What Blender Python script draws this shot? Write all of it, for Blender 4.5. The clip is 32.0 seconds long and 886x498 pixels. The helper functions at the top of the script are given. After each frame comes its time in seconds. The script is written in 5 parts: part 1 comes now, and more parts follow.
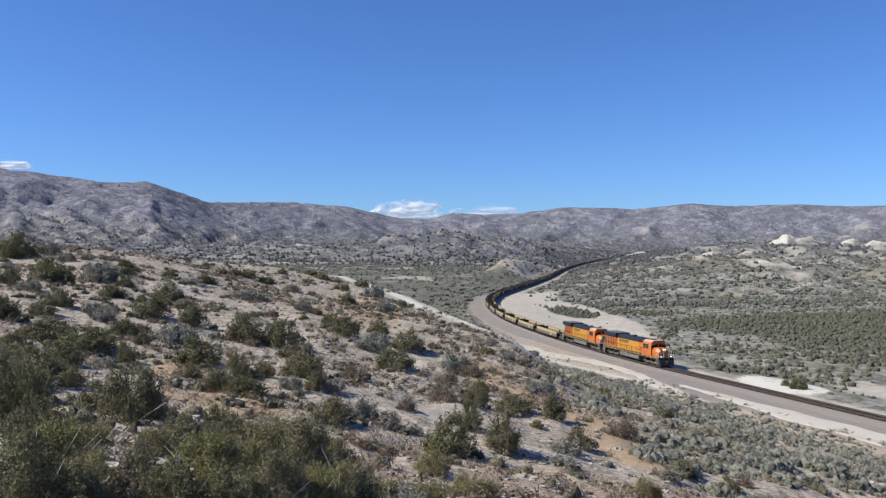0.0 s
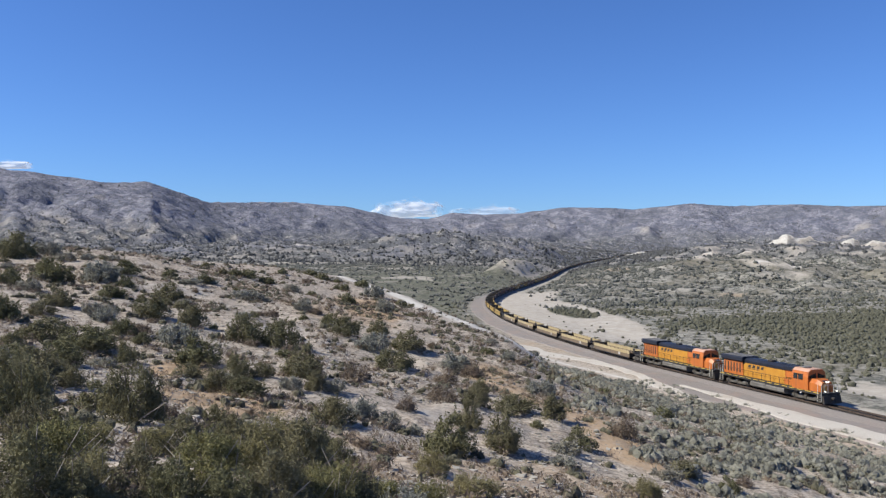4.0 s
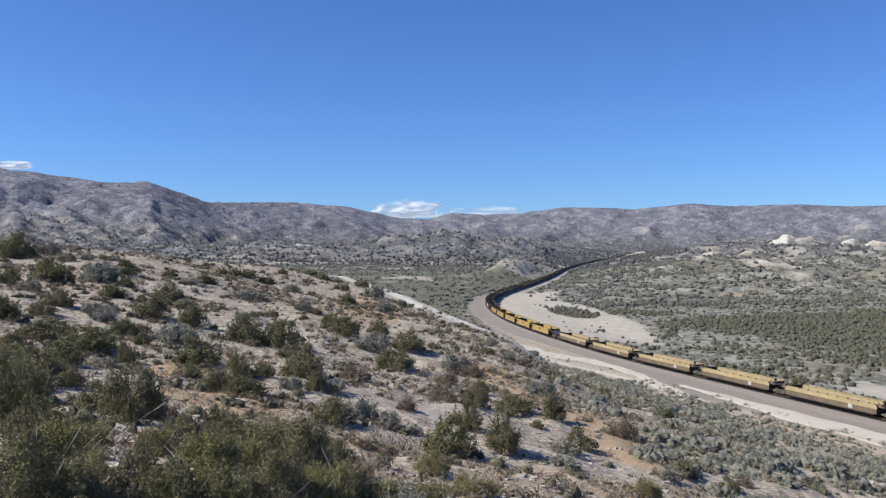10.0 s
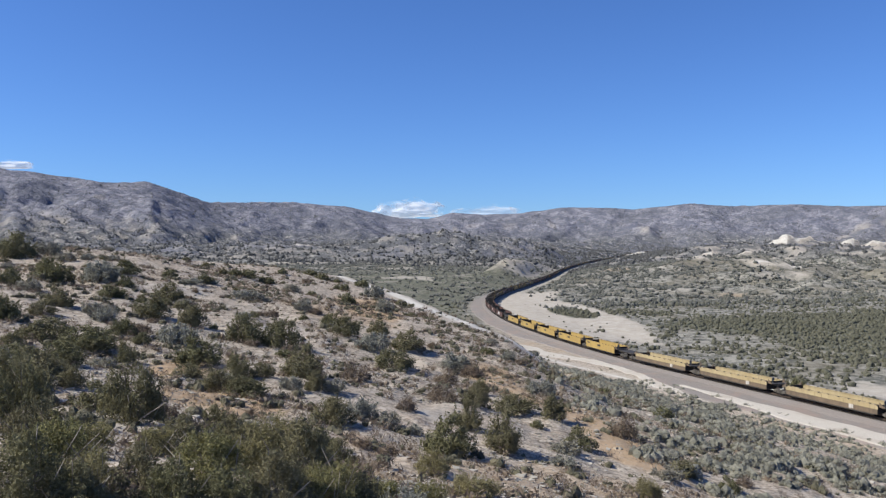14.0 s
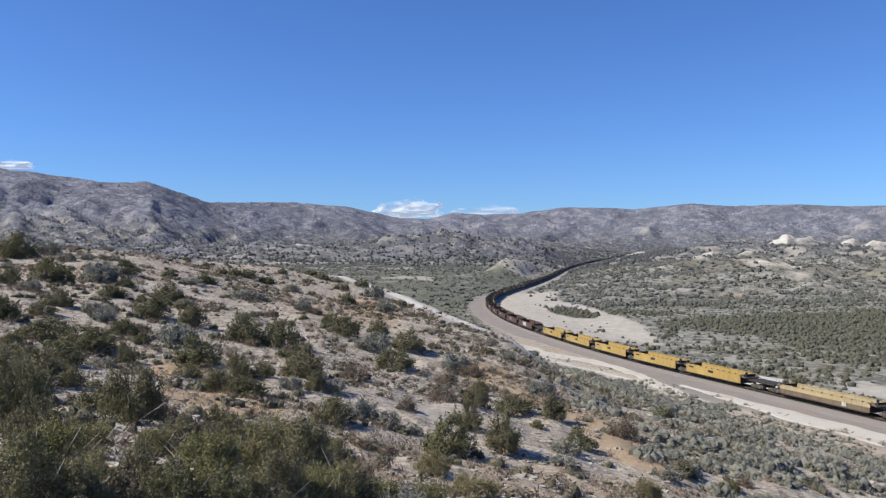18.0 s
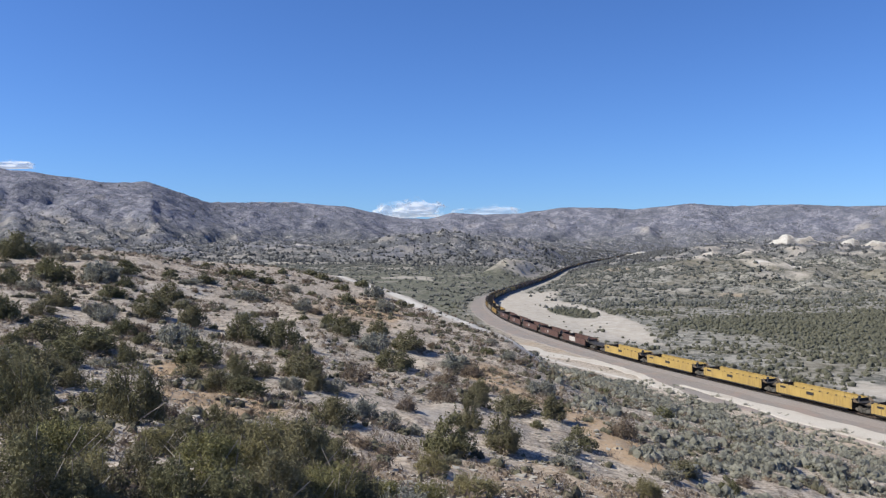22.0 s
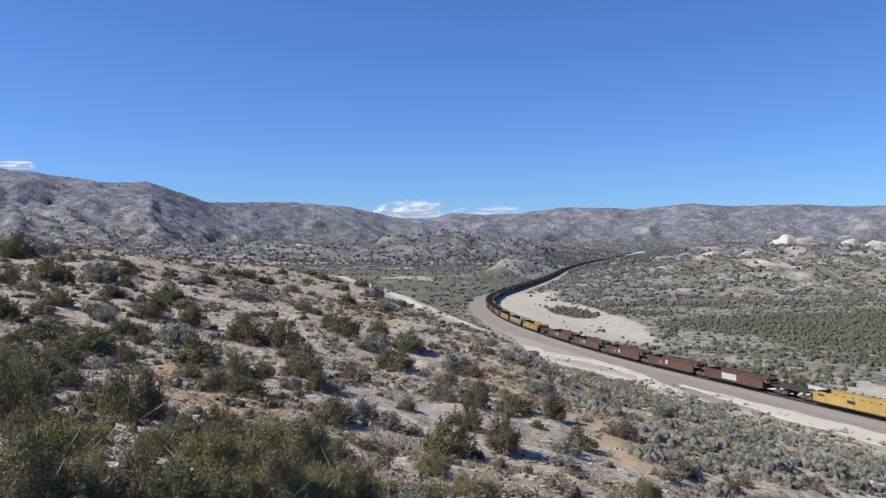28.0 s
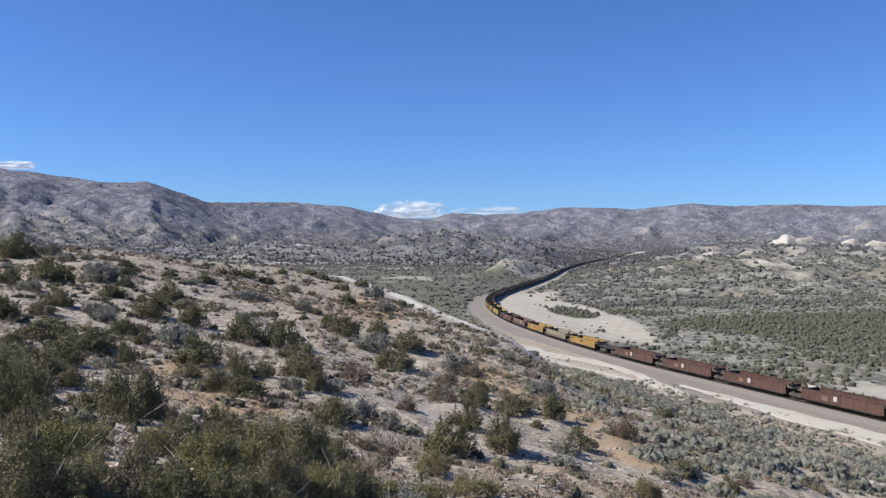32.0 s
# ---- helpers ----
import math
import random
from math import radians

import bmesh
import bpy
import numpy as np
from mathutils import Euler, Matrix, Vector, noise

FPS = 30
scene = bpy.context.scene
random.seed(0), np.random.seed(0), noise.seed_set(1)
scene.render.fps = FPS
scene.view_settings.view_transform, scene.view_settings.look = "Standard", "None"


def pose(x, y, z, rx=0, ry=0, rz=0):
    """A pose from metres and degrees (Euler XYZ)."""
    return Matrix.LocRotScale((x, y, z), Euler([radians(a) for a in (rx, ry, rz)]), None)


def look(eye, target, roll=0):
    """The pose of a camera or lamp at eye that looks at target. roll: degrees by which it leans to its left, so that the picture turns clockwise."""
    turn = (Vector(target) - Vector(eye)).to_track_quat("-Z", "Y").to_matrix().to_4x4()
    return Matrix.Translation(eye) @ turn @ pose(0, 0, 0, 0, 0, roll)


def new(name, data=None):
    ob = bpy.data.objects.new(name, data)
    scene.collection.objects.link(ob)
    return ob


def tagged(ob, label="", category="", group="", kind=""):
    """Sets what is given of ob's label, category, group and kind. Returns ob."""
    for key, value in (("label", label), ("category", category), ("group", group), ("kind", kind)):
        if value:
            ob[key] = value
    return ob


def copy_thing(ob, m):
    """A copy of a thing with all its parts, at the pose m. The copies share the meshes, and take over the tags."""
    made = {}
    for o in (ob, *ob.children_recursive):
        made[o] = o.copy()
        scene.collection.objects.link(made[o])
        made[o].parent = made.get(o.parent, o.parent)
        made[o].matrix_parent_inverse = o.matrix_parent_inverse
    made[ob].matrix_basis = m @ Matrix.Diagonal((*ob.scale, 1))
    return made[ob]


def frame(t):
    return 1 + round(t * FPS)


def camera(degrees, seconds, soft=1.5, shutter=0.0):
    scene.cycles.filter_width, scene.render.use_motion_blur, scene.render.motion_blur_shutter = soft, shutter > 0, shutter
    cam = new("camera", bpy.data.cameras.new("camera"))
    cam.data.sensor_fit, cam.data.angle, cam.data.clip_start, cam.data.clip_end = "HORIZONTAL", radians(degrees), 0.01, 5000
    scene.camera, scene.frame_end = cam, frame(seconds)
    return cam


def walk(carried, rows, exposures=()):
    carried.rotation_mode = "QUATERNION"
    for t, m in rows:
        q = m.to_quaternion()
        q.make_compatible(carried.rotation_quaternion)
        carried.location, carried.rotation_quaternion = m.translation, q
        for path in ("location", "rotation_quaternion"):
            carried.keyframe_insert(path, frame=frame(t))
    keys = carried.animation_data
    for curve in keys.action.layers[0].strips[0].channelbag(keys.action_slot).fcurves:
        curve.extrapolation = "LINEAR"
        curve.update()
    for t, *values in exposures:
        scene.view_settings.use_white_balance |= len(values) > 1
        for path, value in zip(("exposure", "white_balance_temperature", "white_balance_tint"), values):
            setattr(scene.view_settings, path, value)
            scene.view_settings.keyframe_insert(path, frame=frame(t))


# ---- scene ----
# ---------------------------------------------------------------- camera
EYE_Z = 20.2                      # above the rails of the near track
cam = camera(56.0, 32.0, soft=1.3)
walk(cam, [(0, pose(0, 0, EYE_Z, 90.113, 0, 0)), (32, pose(0, 0, EYE_Z, 90.113, 0, 0))])

# ---------------------------------------------------------------- sky and sun
SUN_TO = Vector((-0.78, -0.13, 0.72)).normalized()
world = bpy.data.worlds.new("sky")
scene.world = world
world.use_nodes = True
wn = world.node_tree.nodes
sky = wn.new("ShaderNodeTexSky")
sky.sky_type = 'NISHITA'
sky.sun_disc = False
sky.sun_elevation = math.asin(SUN_TO.z)
sky.sun_rotation = math.atan2(SUN_TO.x, SUN_TO.y)
sky.altitude = 1000
sky.air_density, sky.dust_density, sky.ozone_density = 1.0, 0.4, 4.0
wn["Background"].inputs["Strength"].default_value = 0.0752
deep = wn.new("ShaderNodeMix")                      # clear, dry mountain air: a deeper blue
deep.data_type, deep.blend_type = 'RGBA', 'MULTIPLY'
deep.inputs[0].default_value = 1.0
deep.inputs[7].default_value = (0.57, 0.83, 1.28, 1)
world.node_tree.links.new(sky.outputs[0], deep.inputs[6])
world.node_tree.links.new(deep.outputs[2], wn["Background"].inputs["Color"])

sun_data = bpy.data.lights.new("sun", 'SUN')
sun_data.energy, sun_data.angle, sun_data.color = 4.7, radians(0.53), (1.0, 0.955, 0.83)
sun = new("sun", sun_data)
sun.matrix_world = look(SUN_TO * 100, (0, 0, 0))
scene.view_settings.exposure = 0.55
# ---------------------------------------------------------------- materials
class Mat:
    """A small builder for node materials."""

    def __init__(self, name, rough=0.85, metal=0.0, spec=0.3):
        self.m = bpy.data.materials.new(name)
        self.m.use_nodes = True
        self.n, self.l = self.m.node_tree.nodes, self.m.node_tree.links
        self.b = self.n["Principled BSDF"]
        self.b.inputs["Roughness"].default_value = rough
        self.b.inputs["Metallic"].default_value = metal
        self.b.inputs["Specular IOR Level"].default_value = spec
        self.coords = self.n.new("ShaderNodeTexCoord").outputs["Object"]

    def put(self, value, socket):
        if isinstance(value, bpy.types.NodeSocket):
            self.l.new(value, socket)
        elif isinstance(value, (tuple, list)) and len(value) == 3 and socket.type == 'RGBA':
            socket.default_value = (*value, 1)
        else:
            socket.default_value = value

    def noise(self, scale, detail=4.0, rough=0.55, stretch=None, coords=None):
        node = self.n.new("ShaderNodeTexNoise")
        node.inputs["Scale"].default_value = scale
        node.inputs["Detail"].default_value = detail
        node.inputs["Roughness"].default_value = rough
        src = coords or self.coords
        if stretch:
            mp = self.n.new("ShaderNodeMapping")
            mp.inputs["Scale"].default_value = stretch
            self.l.new(src, mp.inputs["Vector"])
            src = mp.outputs[0]
        self.l.new(src, node.inputs["Vector"])
        return node.outputs["Fac"]

    def cells(self, scale, feature='F1', out="Distance"):
        node = self.n.new("ShaderNodeTexVoronoi")
        node.feature = feature
        node.inputs["Scale"].default_value = scale
        self.l.new(self.coords, node.inputs["Vector"])
        return node.outputs[out]

    def ramp(self, fac, lo, hi, a=0.0, b=1.0):
        node = self.n.new("ShaderNodeMapRange")
        node.interpolation_type = 'SMOOTHSTEP'
        self.l.new(fac, node.inputs["Value"])
        for key, v in (("From Min", lo), ("From Max", hi), ("To Min", a), ("To Max", b)):
            node.inputs[key].default_value = v
        return node.outputs[0]

    def mix(self, fac, a, b, blend='MIX'):
        node = self.n.new("ShaderNodeMix")
        node.data_type, node.blend_type = 'RGBA', blend
        self.put(fac, node.inputs[0])
        self.put(a, node.inputs[6])
        self.put(b, node.inputs[7])
        return node.outputs[2]

    def math(self, op, a, b=0.0):
        node = self.n.new("ShaderNodeMath")
        node.operation = op
        node.use_clamp = op != 'MULTIPLY_ADD'
        self.put(a, node.inputs[0])
        self.put(b, node.inputs[1])
        return node.outputs[0]

    def attr(self, name):
        node = self.n.new("ShaderNodeAttribute")
        node.attribute_name = name
        return node.outputs["Fac"]

    def height(self):
        node = self.n.new("ShaderNodeSeparateXYZ")
        self.l.new(self.coords, node.inputs[0])
        return node.outputs["Z"]

    def chance(self):
        return self.n.new("ShaderNodeObjectInfo").outputs["Random"]

    def island(self):
        return self.n.new("ShaderNodeNewGeometry").outputs["Random Per Island"]

    def colour(self, c):
        self.put(c, self.b.inputs["Base Color"])
        return self

    def bump(self, height, strength=0.4, distance=0.05):
        node = self.n.new("ShaderNodeBump")
        node.inputs["Strength"].default_value = strength
        node.inputs["Distance"].default_value = distance
        self.l.new(height, node.inputs["Height"])
        if self.b.inputs["Normal"].is_linked:            # a second, coarser relief under the first
            self.l.new(self.b.inputs["Normal"].links[0].from_socket, node.inputs["Normal"])
        self.l.new(node.outputs[0], self.b.inputs["Normal"])
        return self


def painted(name, a, b, scale=0.8, rough=0.55, grime=(0.068, 0.058, 0.048), worn=0.35, metal=0.0):
    """Weathered paint: two tones, streaks of grime from the top down."""
    k = Mat(name, rough, metal, 0.4)
    base = k.mix(k.ramp(k.noise(scale), 0.3, 0.7), a, b)
    streak = k.ramp(k.noise(1.0, 3, 0.6, (3.0, 3.0, 0.35)), 0.48, 0.72, 0.0, worn)
    base = k.mix(streak, base, grime)
    base = k.mix(k.ramp(k.noise(9.0, 5), 0.58, 0.72, 0.0, worn * 0.8), base, grime)
    k.colour(base)
    return k.bump(k.noise(14.0, 3), 0.12, 0.02).m
# ---------------------------------------------------------------- noise
TABLE = np.random.RandomState(7).permutation(512)
GRADS = np.random.RandomState(8).uniform(0, 2 * math.pi, 512)


def perlin(x, y, seed=0):
    xi, yi = np.floor(x).astype(int), np.floor(y).astype(int)
    fx, fy = x - xi, y - yi
    ux, uy = fx * fx * fx * (fx * (fx * 6 - 15) + 10), fy * fy * fy * (fy * (fy * 6 - 15) + 10)

    def corner(i, j):
        a = GRADS[TABLE[(TABLE[(xi + i + seed * 37) % 512] + yi + j) % 512]]
        return np.cos(a) * (fx - i) + np.sin(a) * (fy - j)

    top = corner(0, 0) * (1 - ux) + corner(1, 0) * ux
    low = corner(0, 1) * (1 - ux) + corner(1, 1) * ux
    return 1.5 * (top * (1 - uy) + low * uy)


def fbm(x, y, size, octaves=4, seed=0, ridged=False):
    total, amp, norm = 0.0, 1.0, 0.0
    for o in range(octaves):
        n = perlin(x / size + 13.7 * o, y / size - 7.3 * o, seed + o)
        total = total + amp * ((1 - 2 * np.abs(n)) if ridged else n)
        norm += amp
        amp, size = amp * 0.5, size * 0.5
    return total / norm


def smooth(v, lo, hi):
    t = np.clip((v - lo) / (hi - lo), 0, 1)
    return t * t * (3 - 2 * t)


def bell(x, y, cx, cy, rx, ry):
    return np.exp(-((x - cx) / rx) ** 2 - ((y - cy) / ry) ** 2)


# ---------------------------------------------------------------- the railway line in plan
# x, y and the height of the rails, going from behind the viewer away into the valley
LINE = [(160, -330, 0), (124, -170, 0), (92, -20, 0), (75, 37, 0), (58.4, 87, 0), (45.2, 126, 0), (35.9, 154.6, 0), (29.0, 183.6, 0),
        (23.6, 213, 0), (19.6, 243, 0), (17.6, 275, 0), (17.3, 310, 0), (20.0, 345, 0), (27.5, 392, 0), (43.5, 462, 0),
        (62, 545, 0), (85, 655, 0), (134, 905, 0.4), (205, 1190, 2.4), (291, 1450, 6.4), (399, 1750, 13), (520, 2050, 19), (800, 2700, 30)]


def spline(points, step=2.0):
    p = np.array(points, float)
    p = np.vstack([2 * p[0] - p[1], p, 2 * p[-1] - p[-2]])
    out = []
    for i in range(1, len(p) - 2):
        n = max(2, int(np.linalg.norm(p[i + 1] - p[i]) / step))
        d = [np.linalg.norm(p[k + 1] - p[k]) ** 0.5 for k in (i - 1, i, i + 1)]
        t0, t1 = 0.0, d[0]
        t2, t3 = t1 + d[1], t1 + d[1] + d[2]
        t = np.linspace(t1, t2, n, endpoint=False)[:, None]
        a1 = (t1 - t) / (t1 - t0) * p[i - 1] + (t - t0) / (t1 - t0) * p[i]
        a2 = (t2 - t) / (t2 - t1) * p[i] + (t - t1) / (t2 - t1) * p[i + 1]
        a3 = (t3 - t) / (t3 - t2) * p[i + 1] + (t - t2) / (t3 - t2) * p[i + 2]
        b1 = (t2 - t) / (t2 - t0) * a1 + (t - t0) / (t2 - t0) * a2
        b2 = (t3 - t) / (t3 - t1) * a2 + (t - t1) / (t3 - t1) * a3
        out.append((t2 - t) / (t2 - t1) * b1 + (t - t1) / (t2 - t1) * b2)
    return np.vstack(out + [p[-2:-1]])


TRACK = spline(LINE)
for _ in range(12):                                  # ease the bends
    TRACK[1:-1] = 0.25 * TRACK[:-2] + 0.5 * TRACK[1:-1] + 0.25 * TRACK[2:]
RUN = np.concatenate([[0], np.cumsum(np.linalg.norm(np.diff(TRACK, axis=0), axis=1))])
RUN -= RUN[np.argmin((TRACK[:, 0] - 39.9) ** 2 + (TRACK[:, 1] - 145) ** 2)]   # grows away from the viewer; 0 where the nose begins


def on_track(a):
    """The point on the line a metres away from the start mark."""
    return np.array([np.interp(a, RUN, TRACK[:, k]) for k in range(3)])


COARSE = TRACK[::4]
POSTS = np.arange(0, len(COARSE) - 1, 6)


def to_track(x, y):
    """Signed distance from the line (left of the way into the valley is negative) and the rails' height there."""
    x, y = np.ravel(x), np.ravel(y)
    dist, high = np.empty(len(x)), np.empty(len(x))
    a, b = COARSE[:-1], COARSE[1:]
    d = (b - a)[:, :2]
    l2 = (d ** 2).sum(1)
    for i in range(0, len(x), 20000):
        px, py = x[i:i + 20000], y[i:i + 20000]
        k = POSTS[((px[:, None] - COARSE[POSTS, 0]) ** 2 + (py[:, None] - COARSE[POSTS, 1]) ** 2).argmin(1)]
        best = np.full(len(px), 1e18)
        side, zz = np.ones(len(px)), np.zeros(len(px))
        for step in range(-6, 7):
            j = np.clip(k + step, 0, len(a) - 1)
            ax, ay = px - a[j, 0], py - a[j, 1]
            t = np.clip((ax * d[j, 0] + ay * d[j, 1]) / l2[j], 0, 1)
            q = (ax - t * d[j, 0]) ** 2 + (ay - t * d[j, 1]) ** 2
            near = q < best
            best = np.where(near, q, best)
            side = np.where(near, np.sign(d[j, 1] * ax - d[j, 0] * ay), side)
            zz = np.where(near, a[j, 2] + t * (b[j, 2] - a[j, 2]), zz)
        dist[i:i + 20000], high[i:i + 20000] = np.sqrt(best) * side, zz
    return dist, high


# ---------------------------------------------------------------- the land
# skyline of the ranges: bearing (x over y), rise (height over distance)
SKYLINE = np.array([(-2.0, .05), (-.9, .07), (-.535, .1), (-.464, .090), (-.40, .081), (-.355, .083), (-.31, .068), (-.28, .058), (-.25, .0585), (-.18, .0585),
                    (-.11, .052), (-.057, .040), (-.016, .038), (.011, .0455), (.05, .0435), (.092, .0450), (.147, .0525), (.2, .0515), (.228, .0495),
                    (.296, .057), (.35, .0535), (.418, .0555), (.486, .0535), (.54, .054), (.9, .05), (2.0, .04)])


def land(x, y):
    """Height of the ground, and how bare, how green and how tan it is."""
    # faint bluish glow added so that the cloud looks brighter
    shape = np.shape(x)
    x, y = np.ravel(np.asarray(x, float)), np.ravel(np.asarray(y, float))
    r = np.hypot(x, y)
    d, rail = to_track(x, y)
    # valley floor with rolling hillocks
    valley = -3 + 0.013 * np.maximum(y - 200, 0) + 0.02 * np.maximum(-y - 100, 0)
    roll = fbm(x, y, 150, 4, 3) * 0.5 + 0.5
    rough = fbm(x, y, 60, 4, 9, True)
    off = smooth(np.abs(d), 25, 170)
    amp = 3 + 13 * smooth(y, 260, 650) + 12 * smooth(r, 900, 1900)
    amp = np.where(d < 0, amp * (0.25 + 0.75 * smooth(y, 650, 1100)), amp)
    valley = valley + 1.6 * smooth(d, 0, 40) * (1 - smooth(y, 200, 400))
    z = valley + off * amp * np.maximum(roll - 0.35, -0.08) + 0.12 * off * amp * (rough - 0.3) * smooth(y, 150, 350)
    z = z + off * smooth(y, 270, 420) * (1 - smooth(r, 1000, 1400)) * np.where(d > 0, 1.0, 0.18) * (9.0 * (np.maximum(fbm(x, y, 75, 3, 12, True), -0.1) - 0.1) + 3.2 * (fbm(x, y, 24, 3, 13, True) - 0.25))
    # single hills: eroded bank by the far bend, brown hills behind the flat, shoulder over the far bend
    brown = bell(x, y, 15, 1180, 110, 70) + 0.8 * bell(x, y, 110, 1260, 60, 60)
    z = z + 23 * brown * (0.7 + 0.3 * rough) + 5 * smooth(brown, 0.1, 0.5) * fbm(x, y, 26, 3, 18, True)
    shoulder = bell(x, y, 150, 560, 75, 110)
    z = z + 7 * shoulder
    # near hillside: a tilted plane that ends in a crest
    q = (y - 151 - 1.95 * x) / 2.19
    plane = 13.4 - 0.2 * np.clip(x, -70, 200) - 0.1 * np.maximum(y - 118, 0) + 0.35 * fbm(x, y, 14, 3, 5) + 0.8 * fbm(x, y, 45, 2, 6)
    plane = plane + 5.0 * np.exp(-(r / 17.5) ** 2)
    plane = plane + 0.32 * smooth(y, 45, 85) * (1 - smooth(x, -2, 7)) - 1.2 * smooth(-x / np.maximum(y, 1), 0.40, 0.54) * smooth(y, 40, 70)
    plane = plane - 2.0 * smooth(x, 5, 11) * smooth(y, 38, 68)
    plane = plane + (0.15 * (fbm(x, y, 2.4, 3, 71, True) - 0.35) + 0.22 * (fbm(x, y, 7, 2, 72, True) - 0.35)) * smooth(r, 2, 6) * (1 - smooth(r, 130, 210))
    # behind the brow the slope breaks off
    over = (y - 83 + 2.1 * (x - 0.9)) / 2.33
    past = smooth(x, -26, -16) * (1 - smooth(x, 7, 17)) * smooth(y, 52, 72)
    plane = np.maximum(plane - past * 0.5 * np.maximum(over - 2.0, 0), np.minimum(plane, valley - 0.5))
    side = 1 - smooth(q, -4, 42)
    side = side * (1 - smooth(d, -9, 4)) * (1 - smooth(x, 60, 120))
    z = z * (1 - side) + plane * side
    # the line's formation
    near = smooth(y, 500, 800)
    lo = np.where(d < 0, 10.0, 9.0)
    w = smooth(np.abs(d), lo, np.where(d < 0, 36 + 14 * (1 - smooth(y, 110, 185)), 26) + 25 * near)
    z = (rail - 0.85) * (1 - w) + z * w
    # eroded bank along the far bend, gullied on the side of the line
    length = smooth(y, 575, 640) * (1 - 0.4 * smooth(y, 700, 900)) * (1 - smooth(y, 880, 1000))
    gully = fbm(y + 1.4 * d, d * 0.3, 40, 4, 14, True)
    bank = smooth(-d, 8, 32) * (1 - smooth(-d, 32, 52)) * length
    z = z + bank * (6.5 + 7 * gully + 2.5 * fbm(x, y, 9, 2, 20))
    cliff = smooth(-d, 8, 12) * (1 - smooth(-d, 30, 42)) * smooth(length, 0.3, 0.7)
    pad = bell(x, y, 53.5, 132, 6.5, 11)
    # badlands in the middle distance
    bad = smooth(r, 800, 1150) * smooth(np.abs(d), 60, 220)
    z = z + bad * 15 * (np.maximum(fbm(x, y, 170, 4, 23, True), -0.2) - 0.15) + bad * 5 * fbm(x, y, 45, 3, 24, True)
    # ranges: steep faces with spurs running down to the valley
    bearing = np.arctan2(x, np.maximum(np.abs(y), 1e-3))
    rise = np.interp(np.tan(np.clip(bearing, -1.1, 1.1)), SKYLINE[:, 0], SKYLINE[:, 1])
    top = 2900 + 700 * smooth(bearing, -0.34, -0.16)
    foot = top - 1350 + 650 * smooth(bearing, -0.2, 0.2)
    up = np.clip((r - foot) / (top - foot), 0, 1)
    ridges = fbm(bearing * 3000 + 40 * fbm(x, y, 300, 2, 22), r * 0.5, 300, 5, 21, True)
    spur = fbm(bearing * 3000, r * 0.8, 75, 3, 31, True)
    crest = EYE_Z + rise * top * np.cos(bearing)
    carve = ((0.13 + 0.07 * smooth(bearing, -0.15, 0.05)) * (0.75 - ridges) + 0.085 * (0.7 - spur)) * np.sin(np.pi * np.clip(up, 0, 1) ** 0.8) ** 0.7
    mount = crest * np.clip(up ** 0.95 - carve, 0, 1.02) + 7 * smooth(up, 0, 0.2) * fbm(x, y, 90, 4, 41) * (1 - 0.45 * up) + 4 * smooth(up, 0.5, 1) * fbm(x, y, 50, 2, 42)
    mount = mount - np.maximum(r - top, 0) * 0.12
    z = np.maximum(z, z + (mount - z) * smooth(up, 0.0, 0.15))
    # ---- cover
    bare = 0.65 * cliff * smooth(gully + 0.5 * fbm(x, y, 8, 3, 15), 0.05, 0.35)
    bare = np.maximum(bare, 0.7 * smooth(bell(x, y, -25, 560, 40, 60) * (d < -25) + 0.6 * fbm(x, y * 0.4, 16, 3, 16), 0.75, 0.95))
    bare = np.maximum(bare, smooth(bell(x, y, 150, 1010, 22, 40) + 0.3 * fbm(x, y, 20, 3, 17), 0.5, 0.7))
    wind = y - 560 - 1.9 * (x - 210) - 26 * np.sin((x - 200) / 26.0)
    bare = np.maximum(bare, 0.95 * np.exp(-(wind / 9) ** 2) * smooth(x, 212, 218) * (1 - smooth(x, 300, 312)) * (y > 480))
    # dirt tracks across the flat behind the brow
    for k0, k1, wide in ((830, 0.10, 5), (900, -0.16, 4)):
        bare = np.maximum(bare, 0.75 * np.exp(-((y - k0 - k1 * x - 30 * fbm(x, y * 0, 120, 2, 19)) / wide) ** 2) * smooth(x, -330, -280) * (1 - smooth(x, -90, -40)))
    crest_line = np.exp(-((over - 0.3 - 1.2 * fbm(x, y, 10, 3, 51)) / 1.7) ** 4) * smooth(x, -19, -15) * (1 - smooth(x, 7, 10)) * (y > 40)
    bare = np.maximum(np.minimum(bare, 0.85), crest_line)
    brow = np.exp(-((d + 10.5 + 7.5 * smooth(y, 130, 195) + 1.0 * fbm(x, y, 9, 2, 57)) / 2.0) ** 2) * smooth(y, 105, 120) * (1 - smooth(y, 195, 210))
    bare = np.maximum(bare, brow)
    bend = smooth(d, 2.5, 4) * (1 - smooth(d - 2.0 * fbm(x, y, 15, 3, 52) - 13 * np.exp(-((y - 278) / 62) ** 4), 24, 27)) * smooth(y, 185, 205) * (1 - smooth(y, 400, 430))
    isle = bell(x + 0.1 * (y - 285), y, 44.5, 285, 8, 27)
    bend = bend * (1 - smooth(isle + 0.25 * fbm(x, y, 8, 3, 53), 0.45, 0.6))
    bare = np.maximum(bare, 0.85 * bend)
    verge = smooth(d, 3, 3.8) * (1 - smooth(d + 1.2 * fbm(x, y, 9, 3, 54), 5.5, 7))
    bare = np.maximum(bare, 0.8 * verge)
    bare = np.maximum(bare, smooth(pad + 0.12 * fbm(x, y, 6, 2, 55), 0.38, 0.46))
